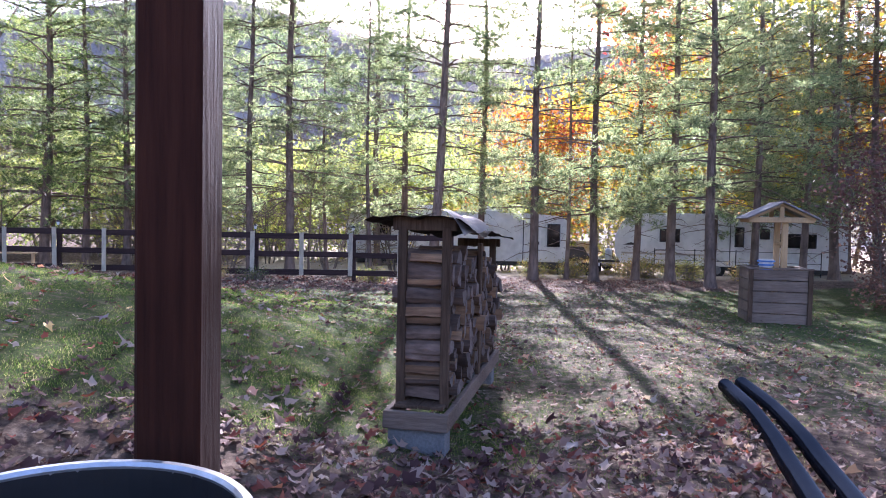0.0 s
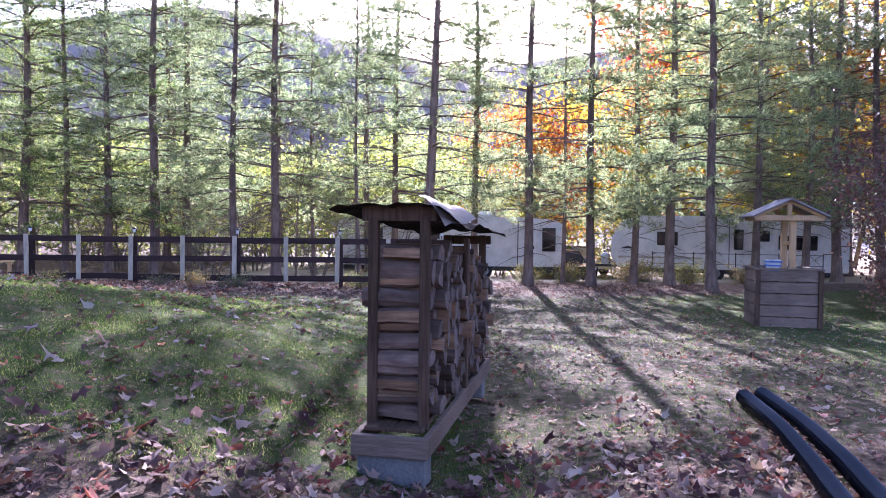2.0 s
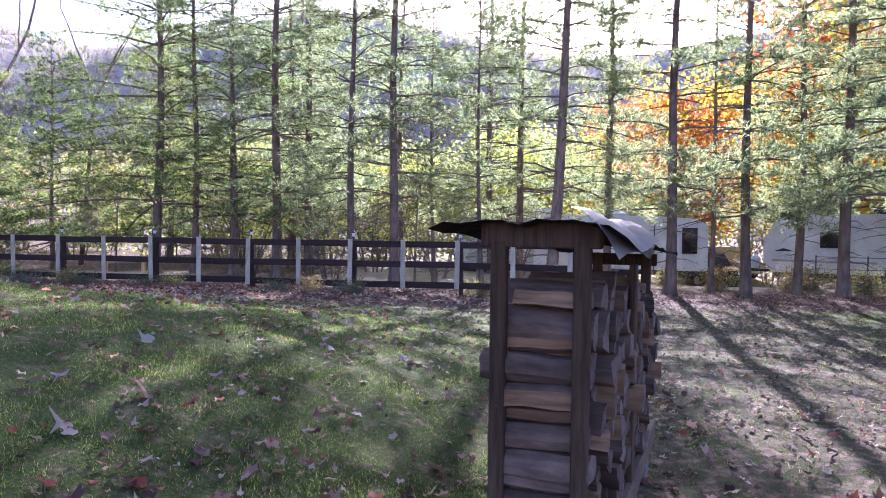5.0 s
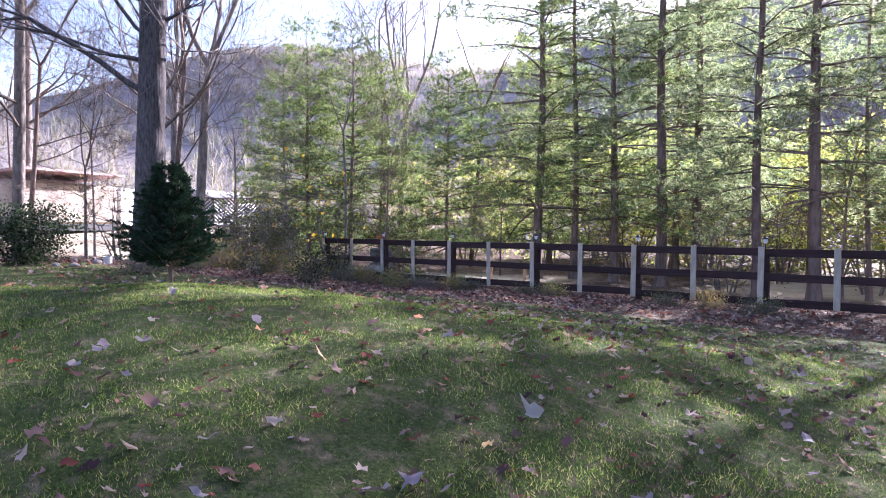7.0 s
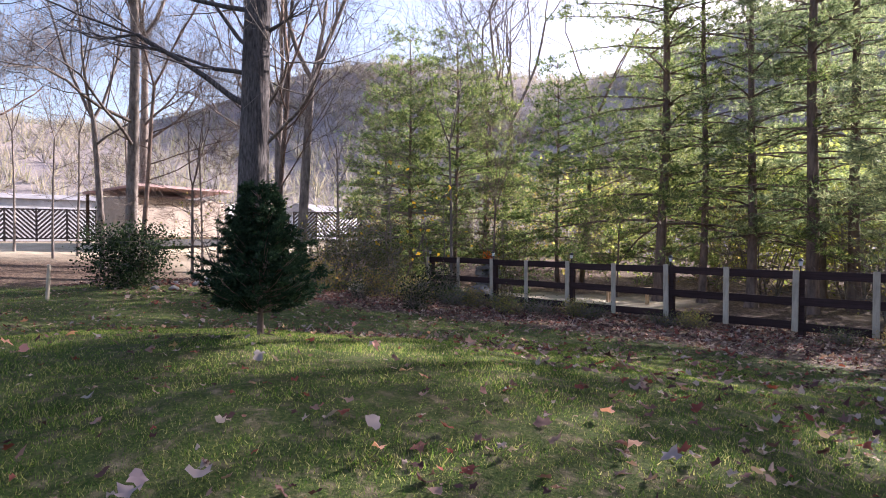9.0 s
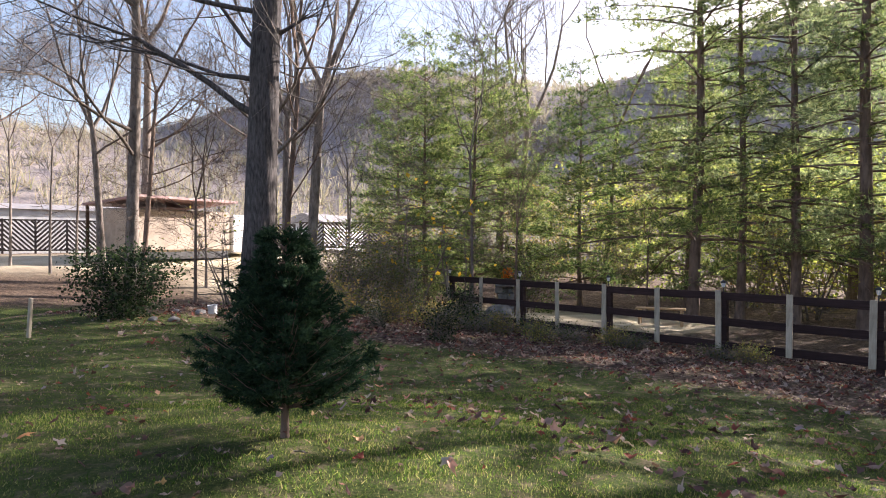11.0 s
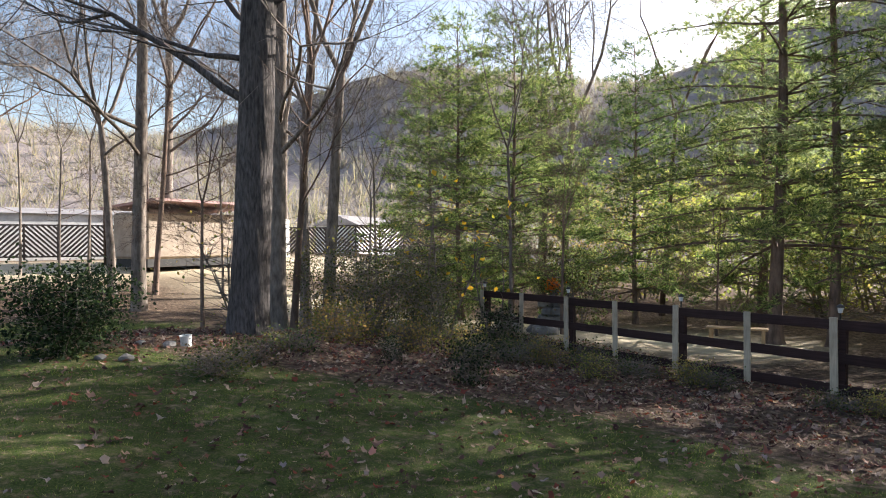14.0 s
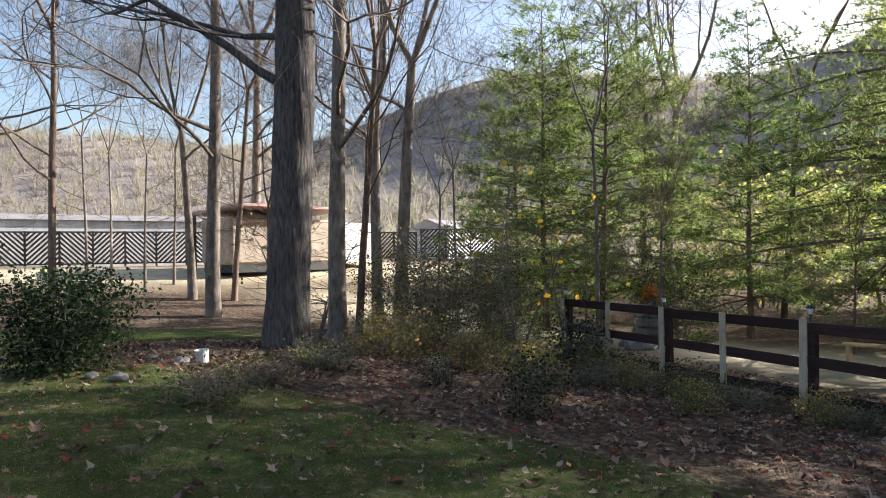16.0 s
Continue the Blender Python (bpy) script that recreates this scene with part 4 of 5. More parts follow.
def build_logs():
    rng = random.Random(9)
    meshes = []
    for s in range(12):
        v, f, sl = log_mesh(s)
        me = bpy.data.meshes.new("firewood_log")
        me.from_pydata(v, [], f)
        for k in ("log_bark", "log_split", "log_end"):
            me.materials.append(M[k])
        me.polygons.foreach_set("material_index", np.array(sl, dtype=np.int32))
        meshes.append(me)
    names = ["split firewood billet with bark in the stack", "round firewood log in the stack", "pale split firewood billet in the stack"]
    y = 0.21
    while y < LENGTH - 0.07:
        z = 0.415
        top = 1.65 - 0.22 * y / LENGTH + rng.uniform(-0.05, 0.02)
        while z < top - 0.04:
            s = rng.uniform(0.72, 1.18)
            if z + 0.07 * s > top:
                s = 0.7
            k = rng.randrange(12)
            ob = new("firewood_log", meshes[k])
            out = rng.uniform(-0.03, 0.045)
            ob.matrix_basis = RACK @ pose(out, y + rng.uniform(-0.02, 0.02), z, rng.choice((0, 180, 90, 270)) + rng.uniform(-25, 25), rng.uniform(-2.5, 2.5), rng.uniform(-5, 5)) @ Matrix.Scale(s, 4)
            tagged(ob, names[0] if k % 4 in (1, 2) else names[1] if k % 4 == 0 else names[2], "firewood log", "stacked firewood")
            z += 0.108 * s * 1.02
        y += rng.uniform(0.105, 0.125)


build_rack()
build_logs()


# ---- porch post and drum where the walk begins ----
post = thing("porch_post", "brown-stained square wooden porch post", "post", pose(-0.812, 0.577, 0.6, 0, 0, -2))
part("shaft", box(0.139, 0.139, 2.9, (0, 0, 1.45), bevel=0.01), M["stain_post"], post)
part("base_plate", box(0.15, 0.15, 0.02, (0, 0, 0.0)), M["weathered_steel"], post)

drum = thing("steel_drum", "open black steel drum with a bare bright rim", "drum", pose(-0.815, 0.065, 0.68) @ Matrix.Diagonal((1, 1, 0.9, 1)))
part("body", lathe([(0.0, 0.0), (0.285, 0.0), (0.29, 0.02), (0.285, 0.32), (0.295, 0.335), (0.285, 0.35), (0.285, 0.65), (0.295, 0.665), (0.285, 0.68), (0.285, 0.995), (0.275, 0.995), (0.275, 0.03), (0.0, 0.03)], 40), M["drum"], drum)
part("rim", lathe([(0.284, 0.985), (0.294, 0.99), (0.297, 1.0), (0.292, 1.008), (0.28, 1.008), (0.275, 1.0), (0.276, 0.985)], 48), M["bare_metal"], drum, "worn bright steel rim")


# ---- two corrugated drain pipes on the grass ----
def drain_pipe(label, points):
    way = [Vector((x, y, ground_z(x, y) + lift)) for x, y, lift in points]
    dense = []
    for i in range(len(way) - 1):
        a, b, c, d = way[max(i - 1, 0)], way[i], way[i + 1], way[min(i + 2, len(way) - 1)]
        for k in range(84):
            t = k / 84
            dense.append(0.5 * ((2 * b) + (c - a) * t + (2 * a - 5 * b + 4 * c - d) * t * t + (3 * b - a - 3 * c + d) * t ** 3))
    path = [(p, 0.066 if k % 2 else 0.06) for k, p in enumerate(dense)]
    v, f = tubes([path], 18)
    n = len(dense)
    inner = [(p, 0.05) for p in (dense[0], dense[min(8, n - 1)])]
    v2, f2 = tubes([inner], 18)
    v, f = list(v), list(f)
    base = len(v)
    v += v2
    f += [tuple(base + q for q in reversed(face)) for face in f2]
    f += [(k, base + k, base + (k + 1) % 18, (k + 1) % 18) for k in range(18)]
    ob = raw_part("drain_pipe", v, f, M["pipe"], smooth=False)
    tagged(ob, label, "pipe", "drain pipes")


drain_pipe("black corrugated drain pipe lying on the lawn", [(2.57, 5.46, 0.06), (2.42, 4.63, 0.065), (2.22, 3.87, 0.065), (1.99, 3.17, 0.065), (1.72, 2.2, 0.065), (1.55, 1.0, 0.065)])
drain_pipe("second black corrugated drain pipe lying beside the other", [(2.77, 5.55, 0.06), (2.67, 4.76, 0.065), (2.46, 3.93, 0.065), (2.24, 3.22, 0.065), (1.96, 2.2, 0.065), (1.77, 1.0, 0.065)])


# ---- wishing well of boards ----
def build_well():
    x, y = 6.3, 11.85
    well = thing("wishing_well", "wooden wishing well of weathered boards with a small gabled roof", "wishing well", pose(x, y, ground_z(x, y) - 0.04, 0, 0, -13))
    w, d, h = 1.06, 0.86, 1.03
    n = 5
    for side in (-1, 1):
        for i in range(n):
            z = (i + 0.5) * h / n
            part("board", box(w, 0.03, h / n - 0.012, (0, side * d / 2, z), (side * 3, 0, 0)), M["old_board"], well)
            part("board", box(0.03, d - 0.03, h / n - 0.012, (side * (w / 2 - 0.015), 0, z), (0, -side * 3, 0)), M["old_board"], well)
        part("rim_board", box(w + 0.08, 0.1, 0.03, (0, side * (d / 2 - 0.03), h + 0.015)), M["old_board"], well)
        part("rim_board", box(0.1, d - 0.1, 0.03, (side * (w / 2 - 0.03), 0, h + 0.012)), M["old_board"], well)
        part("corner_post", box(0.08, 0.08, h, (side * (w / 2 - 0.02), -d / 2 - 0.012, h / 2)), M["old_wood"], well)
        part("roof_post", box(0.1, 0.1, 1.95, (0.09, side * 0.26, 0.975)), M["raw_wood"], well)
        # the ridge runs away from the walk, so that the gable faces it
        part("roof_slope", box(0.72, 1.0, 0.03, (side * 0.3, 0, 2.13), (0, side * 26, 0)), M["shingle"], well, "grey shingled roof slope")
        part("king_post", box(0.08, 0.04, 0.26, (0.0, side * 0.37, 2.1)), M["raw_wood"], well)
        part("rafter", box(0.66, 0.04, 0.06, (0.28, side * 0.375, 2.1), (0, 26, 0)), M["raw_wood"], well)
        part("rafter", box(0.66, 0.04, 0.06, (-0.28, side * 0.375, 2.1), (0, -26, 0)), M["raw_wood"], well)
        part("tie_beam", box(1.12, 0.04, 0.1, (0, side * 0.37, 1.95)), M["raw_wood"], well)
    part("roller", cyl(0.035, 0.035, 0.6, (0.09, 0, 1.5), (90, 0, 0), 12), M["raw_wood"], well)
    pail = thing("pail", "small white pail with blue bands standing in the well", "pail", well.matrix_basis @ pose(-0.15, 0.0, 0.9))
    part("body", lathe([(0.0, 0.02), (0.1, 0.02), (0.13, 0.3), (0.12, 0.3), (0.09, 0.04), (0.0, 0.04)], 20), M["white_paint"], pail)
    for z in (0.1, 0.18, 0.25):
        part("band", lathe([(0.112 + 0.07 * (z - 0.02) / 0.28 - 0.012, z), (0.114 + 0.07 * (z - 0.02) / 0.28 - 0.01, z + 0.03)], 20), M["blue_paint"], pail, "blue painted band")
    part("shelf", box(0.9, 0.7, 0.03, (0, 0, 0.905)), M["old_board"], well)


def gable(half, h, thick, at):
    bm = bmesh.new()
    tri = [(-half, 0), (half, 0), (0, h)]
    a = [bm.verts.new((x, -thick / 2, z)) for x, z in tri]
    b = [bm.verts.new((x, thick / 2, z)) for x, z in tri]
    bm.faces.new(a)
    bm.faces.new(b[::-1])
    for i in range(3):
        bm.faces.new((a[i], b[i], b[(i + 1) % 3], a[(i + 1) % 3]))
    bmesh.ops.translate(bm, vec=at, verts=bm.verts)
    return bm


build_well()


# ---- travel trailers behind the pines ----
def profile_shell(outline, width):
    """A side outline (x, z) pulled out to a width along y."""
    bm = bmesh.new()
    a = [bm.verts.new((x, -width / 2, z)) for x, z in outline]
    b = [bm.verts.new((x, width / 2, z)) for x, z in outline]
    bm.faces.new(a)
    bm.faces.new(b[::-1])
    n = len(outline)
    for i in range(n):
        bm.faces.new((a[i], b[i], b[(i + 1) % n], a[(i + 1) % n]))
    bmesh.ops.recalc_face_normals(bm, faces=bm.faces)
    bmesh.ops.bevel(bm, geom=bm.edges[:], offset=0.04, segments=2, affect="EDGES")
    return bm


def window(parent, x, z, w, h, y):
    frame_ob = part("window", box(w + 0.08, 0.04, h + 0.08, (x, y, z), bevel=0.02), M["rubber"], parent, "dark framed window")
    part("pane", box(w, 0.012, h, (x, y - 0.026, z), bevel=0.02), M["dark_glass"], frame_ob)


def wheel(parent, x, y):
    w = part("wheel", cyl(0.34, 0.34, 0.2, (x, y, 0.34), (90, 0, 0), 24), M["rubber"], parent, "black rubber tyre")
    part("rim", cyl(0.19, 0.19, 0.03, (x, y - 0.105, 0.34), (90, 0, 0), 20), M["weathered_steel"], w, "grey steel rim")


def trailer_a():
    t = thing("travel_trailer", "long white fifth-wheel trailer with a slide-out", "travel trailer", pose(1.0, 30.6, ground_z(1, 30) - 0.02, 0, 0, -3))
    part("shell", profile_shell([(-5.0, 0.55), (5.0, 0.55), (5.0, 2.35), (4.6, 2.62), (3.0, 2.72), (-4.3, 2.78), (-4.85, 2.6), (-5.05, 2.1), (-5.0, 1.2)], 2.4), M["rv_white"], t)
    part("slide_out", box(3.2, 0.5, 1.75, (-0.2, -1.4, 1.5), bevel=0.03), M["rv_white"], t, "white slide-out room")
    part("skirt", box(9.6, 2.2, 0.2, (0, 0, 0.46)), M["chassis"], t)
    for x, z, w, h in ((-3.4, 1.9, 0.75, 0.5), (-0.9, 1.75, 0.8, 0.5)):
        window(t, x, z, w, h, -1.22 if x < -2 else -1.67)
    window(t, 4.3, 1.75, 0.5, 0.95, -1.22)
    door = part("door", box(0.66, 0.05, 1.85, (3.4, -1.22, 1.5), bevel=0.02), M["rv_white"], t, "white trailer door")
    part("door_handle", box(0.04, 0.03, 0.14, (3.64, -1.26, 1.4)), M["lamp_plastic"], door)
    part("seam", box(0.04, 0.02, 2.0, (2.95, -1.21, 1.55)), M["lamp_plastic"], t, "dark edge of the doorway")
    part("stripe", box(5.0, 0.012, 0.07, (-2.2, -1.207, 1.05), (0, -3, 0)), M["rv_tan"], t, "tan swoosh stripe")
    part("emblem", cyl(0.16, 0.16, 0.012, (-4.2, -1.208, 2.2), (90, 0, 0), 20), M["rv_tan"], t, "round tan emblem")
    for x in (-1.5, 1.6):
        part("roof_unit", box(0.9, 0.7, 0.28, (x, 0, 2.88), bevel=0.08), M["rv_white"], t, "white roof air unit")
    for x in (0.6, 1.5):
        wheel(t, x, -1.05)
        wheel(t, x, 1.05)


def trailer_b():
    t = thing("travel_trailer", "cream travel trailer with dark windows, half hidden by pines", "travel trailer", pose(12.6, 28.2, ground_z(12, 28) - 0.02, 0, 0, -22))
    part("shell", profile_shell([(-4.3, 0.5), (4.4, 0.5), (4.4, 2.5), (4.1, 2.68), (-3.6, 2.72), (-4.2, 2.45), (-4.6, 1.7), (-4.6, 0.9)], 2.4), M["rv_white"], t)
    part("skirt", box(8.4, 2.2, 0.18, (0, 0, 0.42)), M["chassis"], t)
    for x, z, w, h in ((-2.3, 1.75, 0.75, 0.5), (0.45, 1.75, 0.28, 0.75), (2.6, 1.65, 1.3, 0.5)):
        window(t, x, z, w, h, -1.22)
    door = part("door", box(0.66, 0.05, 1.8, (1.4, -1.22, 1.45), bevel=0.02), M["rv_white"], t, "cream trailer door")
    window(door, 1.4, 1.9, 0.3, 0.35, -1.26)
    part("seam", box(0.03, 0.02, 1.95, (0.1, -1.21, 1.55)), M["lamp_plastic"], t, "dark edge of the slide-out")
    part("stripe", box(3.4, 0.012, 0.08, (-2.6, -1.207, 0.95)), M["rv_tan"], t, "tan painted stripe")
    part("emblem", gable(0.35, 0.12, 0.012, (-3.9, -1.208, 1.3)), M["chassis"], t, "dark mountain-shaped emblem")
    part("roof_unit", box(0.9, 0.7, 0.26, (-0.6, 0, 2.82), bevel=0.08), M["chassis"], t, "dark roof air unit")
    part("hitch", box(1.1, 0.5, 0.1, (-5.0, 0, 0.5)), M["chassis"], t, "black steel hitch")
    for x in (-0.4, 0.5):
        wheel(t, x, -1.05)
        wheel(t, x, 1.05)
    tank = thing("gas_tank", "white gas bottle on the trailer's hitch", "gas bottle", t.matrix_basis @ pose(-5.0, -0.1, 0.55))
    part("body", lathe([(0.0, 0.0), (0.14, 0.02), (0.16, 0.1), (0.16, 0.42), (0.1, 0.52), (0.0, 0.55)], 16), M["white_paint"], tank)
    part("valve", cyl(0.05, 0.05, 0.1, (0, 0, 0.6), seg=10), M["weathered_steel"], tank)


trailer_a()
trailer_b()


def wire_fence():
    """A low fence of thin steel posts and two strands before the second trailer."""
    f = thing("wire_fence", "low wire fence of thin dark posts before the cream trailer", "fence", pose(8.6, 25.6, ground_z(10, 25), 0, 0, -14))
    for i in range(5):
        part("post", cyl(0.02, 0.02, 1.15, (1.5 * i, 0, 0.5), seg=8), M["chassis"], f)
    for z in (0.62, 1.02):
        part("strand", cyl(0.012, 0.012, 6.0, (3.0, 0, z), (0, 90, 0), 6), M["chassis"], f)


wire_fence()


def car(label, paint, m):
    c = thing("car", label, "car", m)
    part("body", profile_shell([(-2.1, 0.35), (2.15, 0.35), (2.2, 0.8), (1.2, 0.98), (0.6, 1.5), (-1.5, 1.55), (-2.1, 1.0)], 1.75), M[paint], c)
    part("side_window", profile_shell([(-1.6, 1.0), (0.95, 1.0), (0.5, 1.42), (-1.35, 1.45)], 1.79), M["dark_glass"], c, "dark side windows")
    for x in (-1.3, 1.35):
        wheel(c, x, -0.8)
        wheel(c, x, 0.8)
    for y in (-0.6, 0.6):
        part("headlight", box(0.06, 0.3, 0.14, (2.2, y, 0.72), bevel=0.02), M["lamp_white"], c, "clear headlight")


car("dark parked car between the trailers", "car_paint", pose(6.4, 33.0, ground_z(6.4, 33), 0, 0, -70))
car("silver parked car behind the pines", "silver_paint", pose(7.9, 36.0, ground_z(7.9, 36), 0, 0, -60))


# ---- houses across the dip ----
def mobile_home():
    h = thing("mobile_home", "long white mobile home with a slatted dark fence before it", "house", pose(-49.5, 9.0, ground_z(-49.5, 9), 0, 0, -85))
    part("wall", box(26, 4.0, 2.7, (0, 0, 1.35)), M["white_paint"], h, "white metal siding")
    part("roof", profile_shell([(-2.2, 2.7), (2.2, 2.7), (0, 3.1)], 26.3), M["tin"], h).matrix_basis = pose(0, 0, 0, 0, 0, 90)
    for x in (-9, -4, 2, 8):
        window(h, x, 1.7, 1.1, 0.9, -2.02)


def chevron_fence(m, panels):
    """Panels of slanting slats, leaning left and right by turns, each slat cut off at the panel's edge."""
    f = thing("slat_fence", "dark fence of slanting slats set in chevrons", "fence", m, "chevron fences across the dip")
    slat, wide, high = None, 1.5, 1.62
    for k in range(panels + 1):
        part("post", box(0.1, 0.1, 1.85, (k * wide, 0, 0.87)), M["lattice"], f)
    for k in range(panels):
        lean = 1 if k % 2 else -1
        c = 0.14
        while c < wide + high - 0.1:
            x0, z0 = max(0.0, c - high), min(c, high)
            x1, z1 = min(c, wide), max(0.0, c - wide)
            length = math.hypot(x1 - x0, z1 - z0)
            mx, mz = (x0 + x1) / 2, (z0 + z1) / 2
            if lean < 0:
                mx = wide - mx
            ob = part("slat", box(1.0, 0.025, 0.1, bevel=0), M["lattice"], f) if slat is None else new("slat", slat)
            slat = ob.data
            ob.parent = f
            ob.matrix_basis = pose(k * wide + mx, 0.02, 0.12 + mz, 0, 45 * lean, 0) @ Matrix.Diagonal((length, 1, 1, 1))
            c += 0.25
    for z in (0.12, 1.74):
        part("rail", box(panels * wide, 0.06, 0.08, (panels * wide / 2, -0.03, z)), M["lattice"], f)


def cabin():
    h = thing("camper", "old tan camper under a faded red roof", "camper", pose(-37.6, 16.2, ground_z(-37.6, 16.2), 0, 0, -70))
    part("wall", box(6.0, 2.4, 2.0, (0, 0, 1.4), bevel=0.1), M["tan_wall"], h, "weathered tan camper body")
    part("wall", box(2.2, 2.3, 2.0, (-4.3, 0, 1.3), bevel=0.05), M["white_paint"], h, "white painted annex")
    part("roof", box(5.8, 4.0, 0.12, (0.2, 0, 2.75), (4, 0, 0)), M["red_metal"], h, "faded red metal roof")
    for x in (-2.5, 0.2, 2.9):
        part("roof_post", box(0.12, 0.12, 2.6, (x, -1.9, 1.4)), M["old_wood"], h)
    for x, w in ((-1.6, 0.9), (1.2, 0.8), (-4.3, 0.7)):
        window(h, x, 1.75, w, 0.55, -1.23)
    part("skirt", box(5.8, 2.2, 0.4, (0, 0, 0.25)), M["chassis"], h)


def shed():
    h = thing("white_shed", "small white building behind the young pines", "house", pose(-50, 33.0, ground_z(-50, 33), 0, 0, -60))
    part("wall", box(7.0, 3.4, 2.4, (0, 0, 1.2)), M["white_paint"], h)
    part("roof", profile_shell([(-2.0, 2.4), (2.0, 2.4), (0, 3.2)], 7.4), M["tin"], h).matrix_basis = pose(0, 0, 0, 0, 0, 90)
    for x in (-2, 1.6):
        window(h, x, 1.5, 0.9, 0.8, -1.72)


mobile_home()
chevron_fence(pose(-44.3, 27.0, ground_z(-45, 16), 0, 0, -94.6), 17)
chevron_fence(pose(-43.06, 26.7, ground_z(-42, 29) + 0.1, 0, 0, 56), 5)
cabin()
shed()

# ---- small things in the bed and beyond the fence ----
pail = thing("plastic_bucket", "small white plastic bucket in the leaf litter", "bucket", pose(-15.55, 9.15, ground_z(-15.55, 9.15), 4, 3, 0) @ Matrix.Scale(0.8, 4))
part("body", lathe([(0.0, 0.0), (0.09, 0.0), (0.105, 0.19), (0.112, 0.2), (0.1, 0.2), (0.085, 0.01), (0.0, 0.01)], 20), M["white_paint"], pail)
part("handle", cyl(0.004, 0.004, 0.22, (0, 0, 0.205), (0, 90, 0), 6), M["weathered_steel"], pail)
stake = thing("stake", "short weathered stake at the lawn's edge", "stake", pose(-13.9, 6.0, ground_z(-13.9, 6.0) - 0.1, 0, 6, 20))
part("shaft", box(0.05, 0.04, 0.62, (0, 0, 0.31)), M["batten"], stake)


def stone_mesh(seed, sx, sy, sz):
    rng = random.Random(seed)
    bm = bmesh.new()
    bmesh.ops.create_icosphere(bm, subdivisions=2, radius=1)
    for v in bm.verts:
        k = 0.85 + 0.25 * noise.noise(v.co * 1.3 + Vector((seed, 0, 0)))
        v.co = Vector((v.co.x * sx * k, v.co.y * sy * k, v.co.z * sz * k))
    return bm


spot = random.Random(17)
for i, (x, y, s) in enumerate([(-14.9, 7.9, 0.1), (-14.7, 8.15, 0.12), (-15.5, 8.9, 0.14), (-15.8, 8.6, 0.1), (-17.4, 18.6, 0.5), (-18.5, 18.4, 0.45), (-17.9, 18.9, 0.4)]):
    ob = part("stone", stone_mesh(i, s, s * 0.8, s * 0.6), M["stone"])
    ob.matrix_basis = pose(x, y, ground_z(x, y) + 0.15 * s, 0, 0, spot.uniform(0, 360))
    tagged(ob, "rounded grey field stone on the ground", "stone", "field stones")

pillar = thing("stone_pillar", "squat stone pillar beside the gravel drive", "pillar", pose(-18.3, 19.9, ground_z(-18.3, 19.9), 0, 0, 30))
for k in range(4):
    for j in (-1, 1):
        part("stone", box(0.3, 0.55, 0.2, (0.15 * j, 0, 0.1 + 0.205 * k), (0, 0, 90 * (k % 2)), 0.04), M["stone"], pillar)
part("cap", box(0.7, 0.7, 0.08, (0, 0, 0.87), bevel=0.02), M["stone"], pillar)
pot = thing("flower_pot", "pot of bright orange flowers on the stone pillar", "flower pot", pose(-18.3, 19.9, ground_z(-18.3, 19.9) + 0.91))
part("pot", lathe([(0.0, 0.0), (0.1, 0.0), (0.14, 0.18), (0.12, 0.18), (0.0, 0.14)], 16), M["stone"], pot)
prng = np.random.default_rng(2)
pv, pf = leaf_quads(prng.normal(0, 0.1, (260, 3)) + np.array([0, 0, 0.3]), prng.uniform(0.04, 0.08, 260), prng)
tagged(raw_part("blooms", pv, pf, M["orange_bloom"], pot, "bright orange blooms"), kind="stuff")

bench = thing("bench", "pale wooden bench beside the gravel drive", "bench", pose(-13.6, 20.9, ground_z(-13.6, 20.9), 0, 0, 25))
for y in (-0.12, 0.0, 0.12):
    part("seat_board", box(1.3, 0.1, 0.04, (0, y, 0.45)), M["raw_wood"], bench)
for x in (-0.55, 0.55):
    for y in (-0.14, 0.14):
        part("leg", box(0.07, 0.07, 0.43, (x, y, 0.215)), M["raw_wood"], bench)


# ---- grass, litter and single leaves ----
def scatter(seed, n, x0, x1, y0, y1):
    rng = np.random.default_rng(seed)
    return rng, rng.uniform(x0, x1, n), rng.uniform(y0, y1, n)


def build_grass():
    out_v = []
    for seed, n, area, size in ((51, 420000, (-9, 0.5, 2.8, 10.5), 0.8), (52, 210000, (-17, 1, 3, 16), 1.3), (53, 150000, (0, 9, 2.5, 17), 1.2), (54, 30000, (-28, -17, 2, 14), 2.0)):
        rng, x, y = scatter(seed, n, *area)
        li, gr = cover(x, y)
        clump = np.array([noise.noise(Vector((a * 1.7, b * 1.7, seed))) for a, b in zip(x, y)])
        keep = rng.uniform(0, 1, n) < np.clip(1.05 - li * 1.15 + 0.55 * clump, 0.02, 1) * (1 - gr)
        x, y, clump = x[keep], y[keep], clump[keep]
        p = np.stack([x, y, land(x, y) - 0.004], axis=1)
        d = np.stack([rng.normal(0, 0.55, len(x)), rng.normal(0, 0.55, len(x)), np.ones(len(x))], axis=1)
        ln = rng.uniform(0.012, 0.034, len(x)) * (1 + 0.5 * clump) * (0.8 + 0.2 * size)
        v, _ = blades(p, d, ln, np.full(len(x), 0.0046 * size), rng, 1, 0.2)
        out_v.append(v)
    v = np.concatenate(out_v)
    ob = raw_part("grass", v, np.arange(len(v)).reshape(-1, 3), M["grass"])
    tagged(ob, "short lawn grass with bare and leafy patches", "grass", kind="stuff")


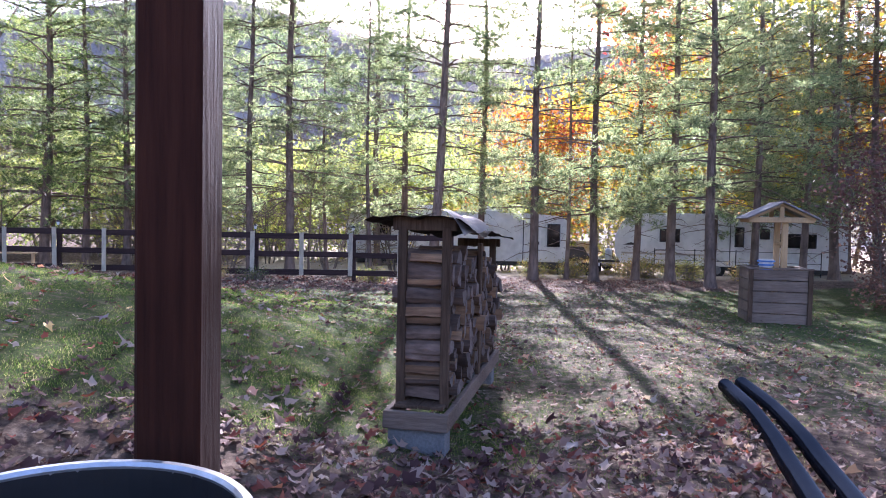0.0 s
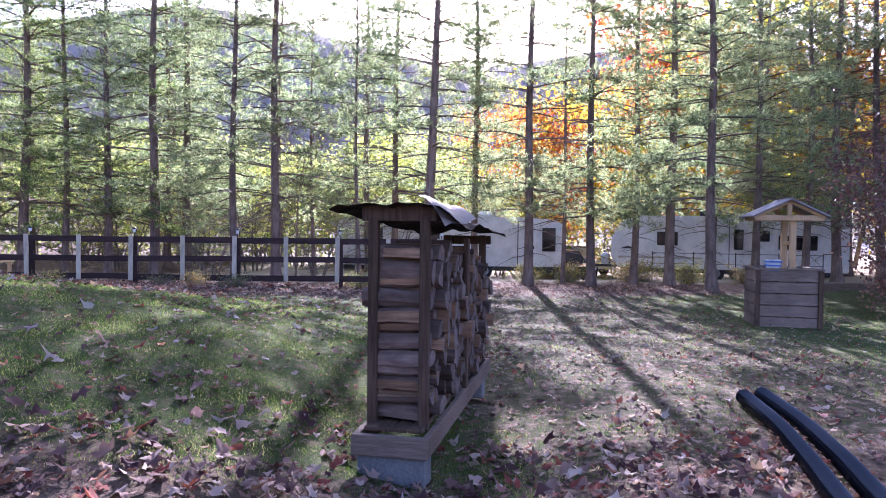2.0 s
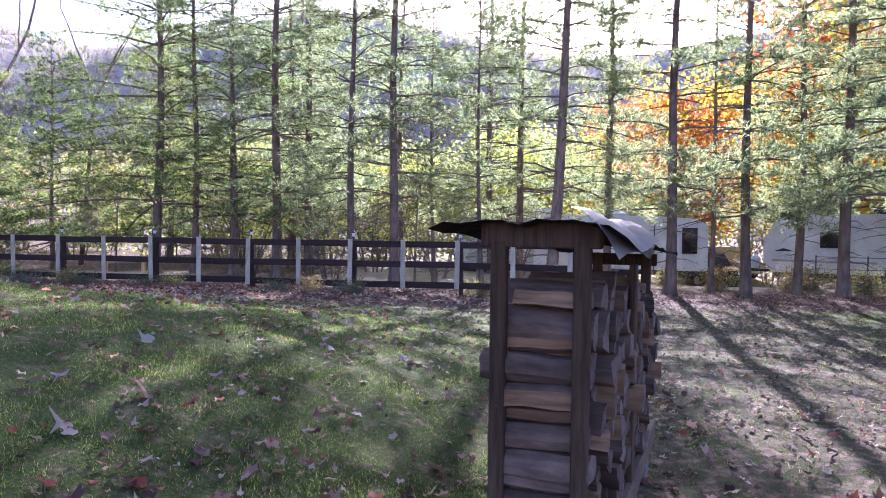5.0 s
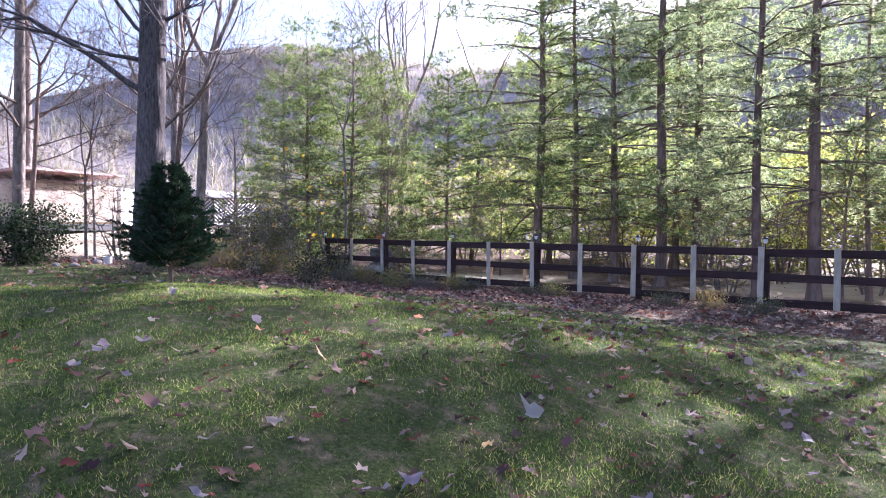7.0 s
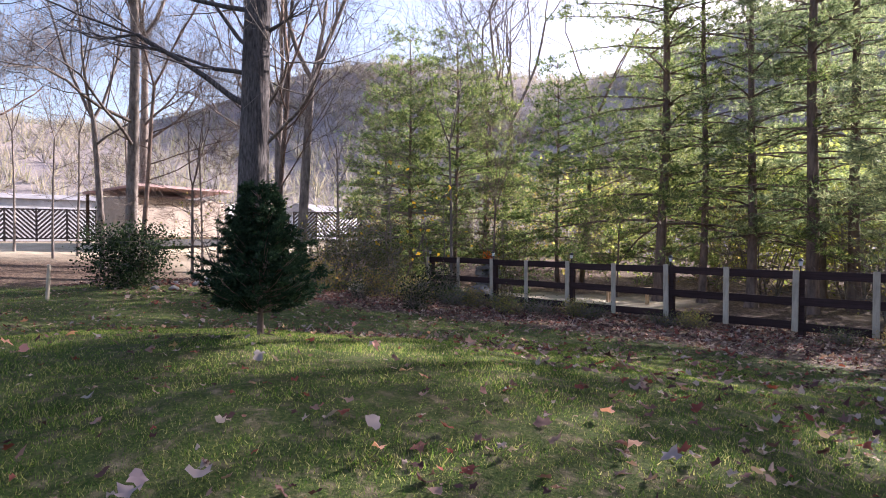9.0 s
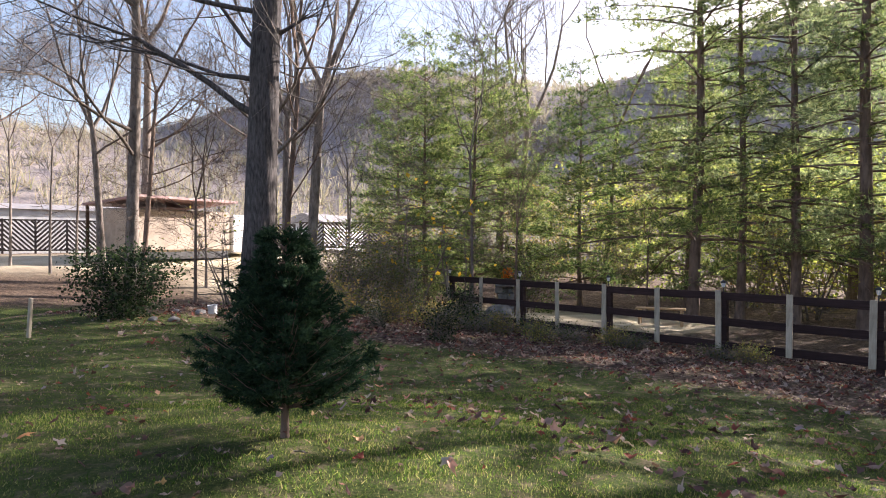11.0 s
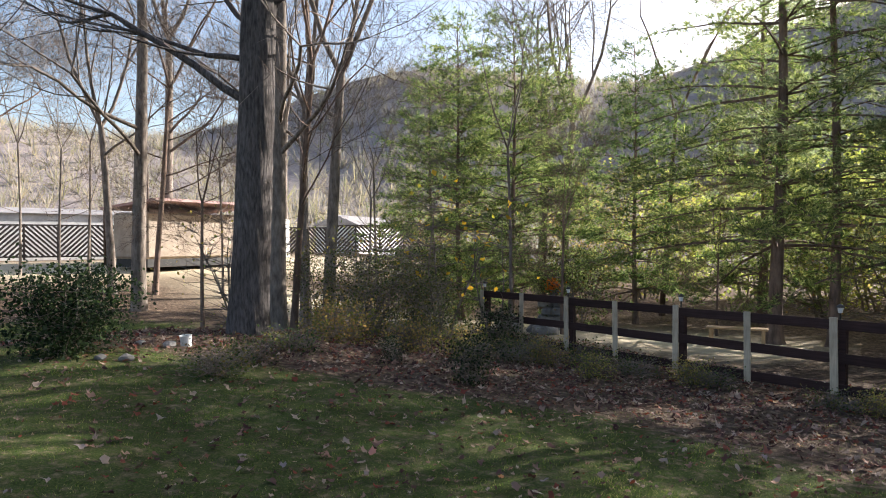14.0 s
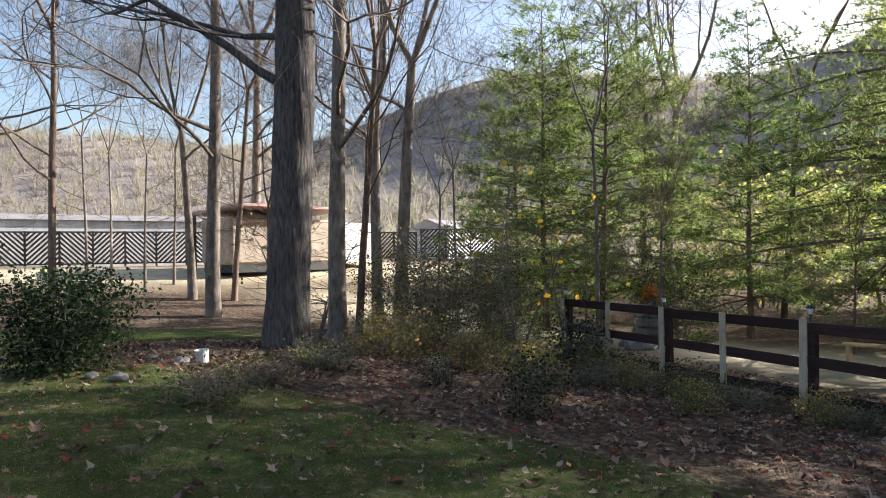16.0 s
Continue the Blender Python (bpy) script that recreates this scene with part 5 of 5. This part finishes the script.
def leaf_shape(points, sizes, rng):
    """Curled lobed leaves, twelve corners round a middle, as triangles."""
    n, k = len(points), 11
    a = np.linspace(0, 2 * np.pi, k, endpoint=False)
    r = np.array([1.0, 0.6, 0.88, 0.6, 0.72, 0.5, 0.42, 0.72, 0.6, 0.88, 0.6])[None, :] * rng.uniform(0.7, 1.2, (n, k))
    cu = rng.uniform(-0.3, 1.0, (n, 1))
    lx, ly = np.cos(a)[None, :] * r, np.sin(a)[None, :] * r * rng.uniform(0.4, 0.95, (n, 1))
    lz = cu * lx ** 2 * 0.7 + rng.normal(0, 0.14, (n, k)) + rng.uniform(-0.3, 0.8, (n, 1)) * ly ** 2
    th = rng.uniform(0, 2 * np.pi, n)[:, None]
    px, py = lx * np.cos(th) - ly * np.sin(th), lx * np.sin(th) + ly * np.cos(th)
    tilt = rng.normal(0, 0.3, (n, 2))
    pz = lz + tilt[:, :1] * px + tilt[:, 1:] * py
    ring = np.stack([px, py, pz], axis=-1) * (sizes * 0.5)[:, None, None] + points[:, None, :]
    v = np.concatenate([points[:, None, :], ring], axis=1).reshape(-1, 3)
    base = (np.arange(n) * (k + 1))[:, None, None]
    tri = np.stack([np.zeros(k, int), 1 + np.arange(k), 1 + (np.arange(k) + 1) % k], axis=1)[None]
    return v, (base + tri).reshape(-1, 3)


def build_litter():
    vs, n0, fs = [], 0, []
    for seed, n, area, size, thin in ((61, 7000, (-5, 5, 1.6, 8), 0.085, 1.0), (65, 4600, (-2.6, 2.6, 1.6, 4.7), 0.115, 1.0), (62, 30000, (-1, 8, 4, 20), 0.062, 1.2), (63, 24000, (-18, 1, 7, 18), 0.1, 1.0), (64, 22000, (-16, 0, 3, 15), 0.055, 0.35)):
        rng, x, y = scatter(seed, n, *area)
        li, gr = cover(x, y)
        clump = np.array([noise.noise(Vector((a * 1.1, b * 1.1, 7 + seed))) for a, b in zip(x, y)])
        keep = rng.uniform(0, 1, n) < np.clip((li * li * 1.2 + 0.05 + 0.35 * clump * li) * thin + (0.2 if thin < 0.5 else 0), 0, 1)
        x, y = x[keep], y[keep]
        p = np.stack([x, y, land(x, y) + rng.uniform(0.012, 0.04, len(x))], axis=1)
        v, f = leaf_shape(p, rng.uniform(0.5, 1.4, len(x)) * size, rng)
        vs.append(v)
        fs.append(f + n0)
        n0 += len(v)
    ob = raw_part("leaf_litter", np.concatenate(vs), np.concatenate(fs), M["litter"])
    tagged(ob, "dry brown fallen leaves scattered over the ground", "fallen leaves", kind="stuff")


def single_leaf(x, y, size, mat, label, seed):
    rng = np.random.default_rng(seed)
    v, f = leaf_shape(np.array([[0.0, 0, 0]]), np.array([size]), rng)
    ob = raw_part("fallen_leaf", v, f, M[mat])
    ob.matrix_basis = pose(x, y, ground_z(x, y) + 0.05)
    tagged(ob, label, "fallen leaf", "large fallen leaves")


build_grass()
build_litter()
LEAVES = dict(yellow_leaf="bright yellow fallen leaf on the grass", orange_leaf="orange fallen leaf on the grass", brown_leaf="dark brown curled fallen leaf on the grass", pale_leaf="pale dry fallen leaf on the grass")
for i, (x, y, size, mat) in enumerate([(-2.89, 5.03, 0.13, "yellow_leaf"), (-2.92, 4.45, 0.2, "brown_leaf"), (-2.9, 4.6, 0.17, "brown_leaf"), (-3.04, 4.05, 0.15, "yellow_leaf"), (-2.94, 5.46, 0.14, "pale_leaf"), (-3.53, 4.18, 0.13, "pale_leaf"), (-2.07, 5.03, 0.09, "brown_leaf"), (-1.42, 5.8, 0.1, "pale_leaf"), (-2.9, 7.3, 0.1, "orange_leaf"), (-3.96, 5.08, 0.1, "orange_leaf"), (-4.05, 6.0, 0.1, "orange_leaf"), (-4.85, 5.1, 0.12, "pale_leaf"), (-4.72, 5.22, 0.1, "brown_leaf"), (0.75, 3.78, 0.19, "brown_leaf"), (0.9, 3.9, 0.13, "orange_leaf"), (-9.33, 8.24, 0.13, "orange_leaf")]):
    single_leaf(x, y, size, mat, LEAVES[mat], 70 + i)
lr = random.Random(33)
for i in range(240):
    x, y = lr.uniform(-12, -1.2), lr.uniform(3.6, 13)
    if i > 195:
        x, y = lr.uniform(0.8, 5), lr.uniform(3, 9)
    mat = lr.choice(("orange_leaf", "brown_leaf", "brown_leaf", "brown_leaf", "brown_leaf", "pale_leaf", "orange_leaf", "orange_leaf"))
    single_leaf(x, y, lr.uniform(0.06, 0.125), mat, LEAVES[mat], 100 + i)
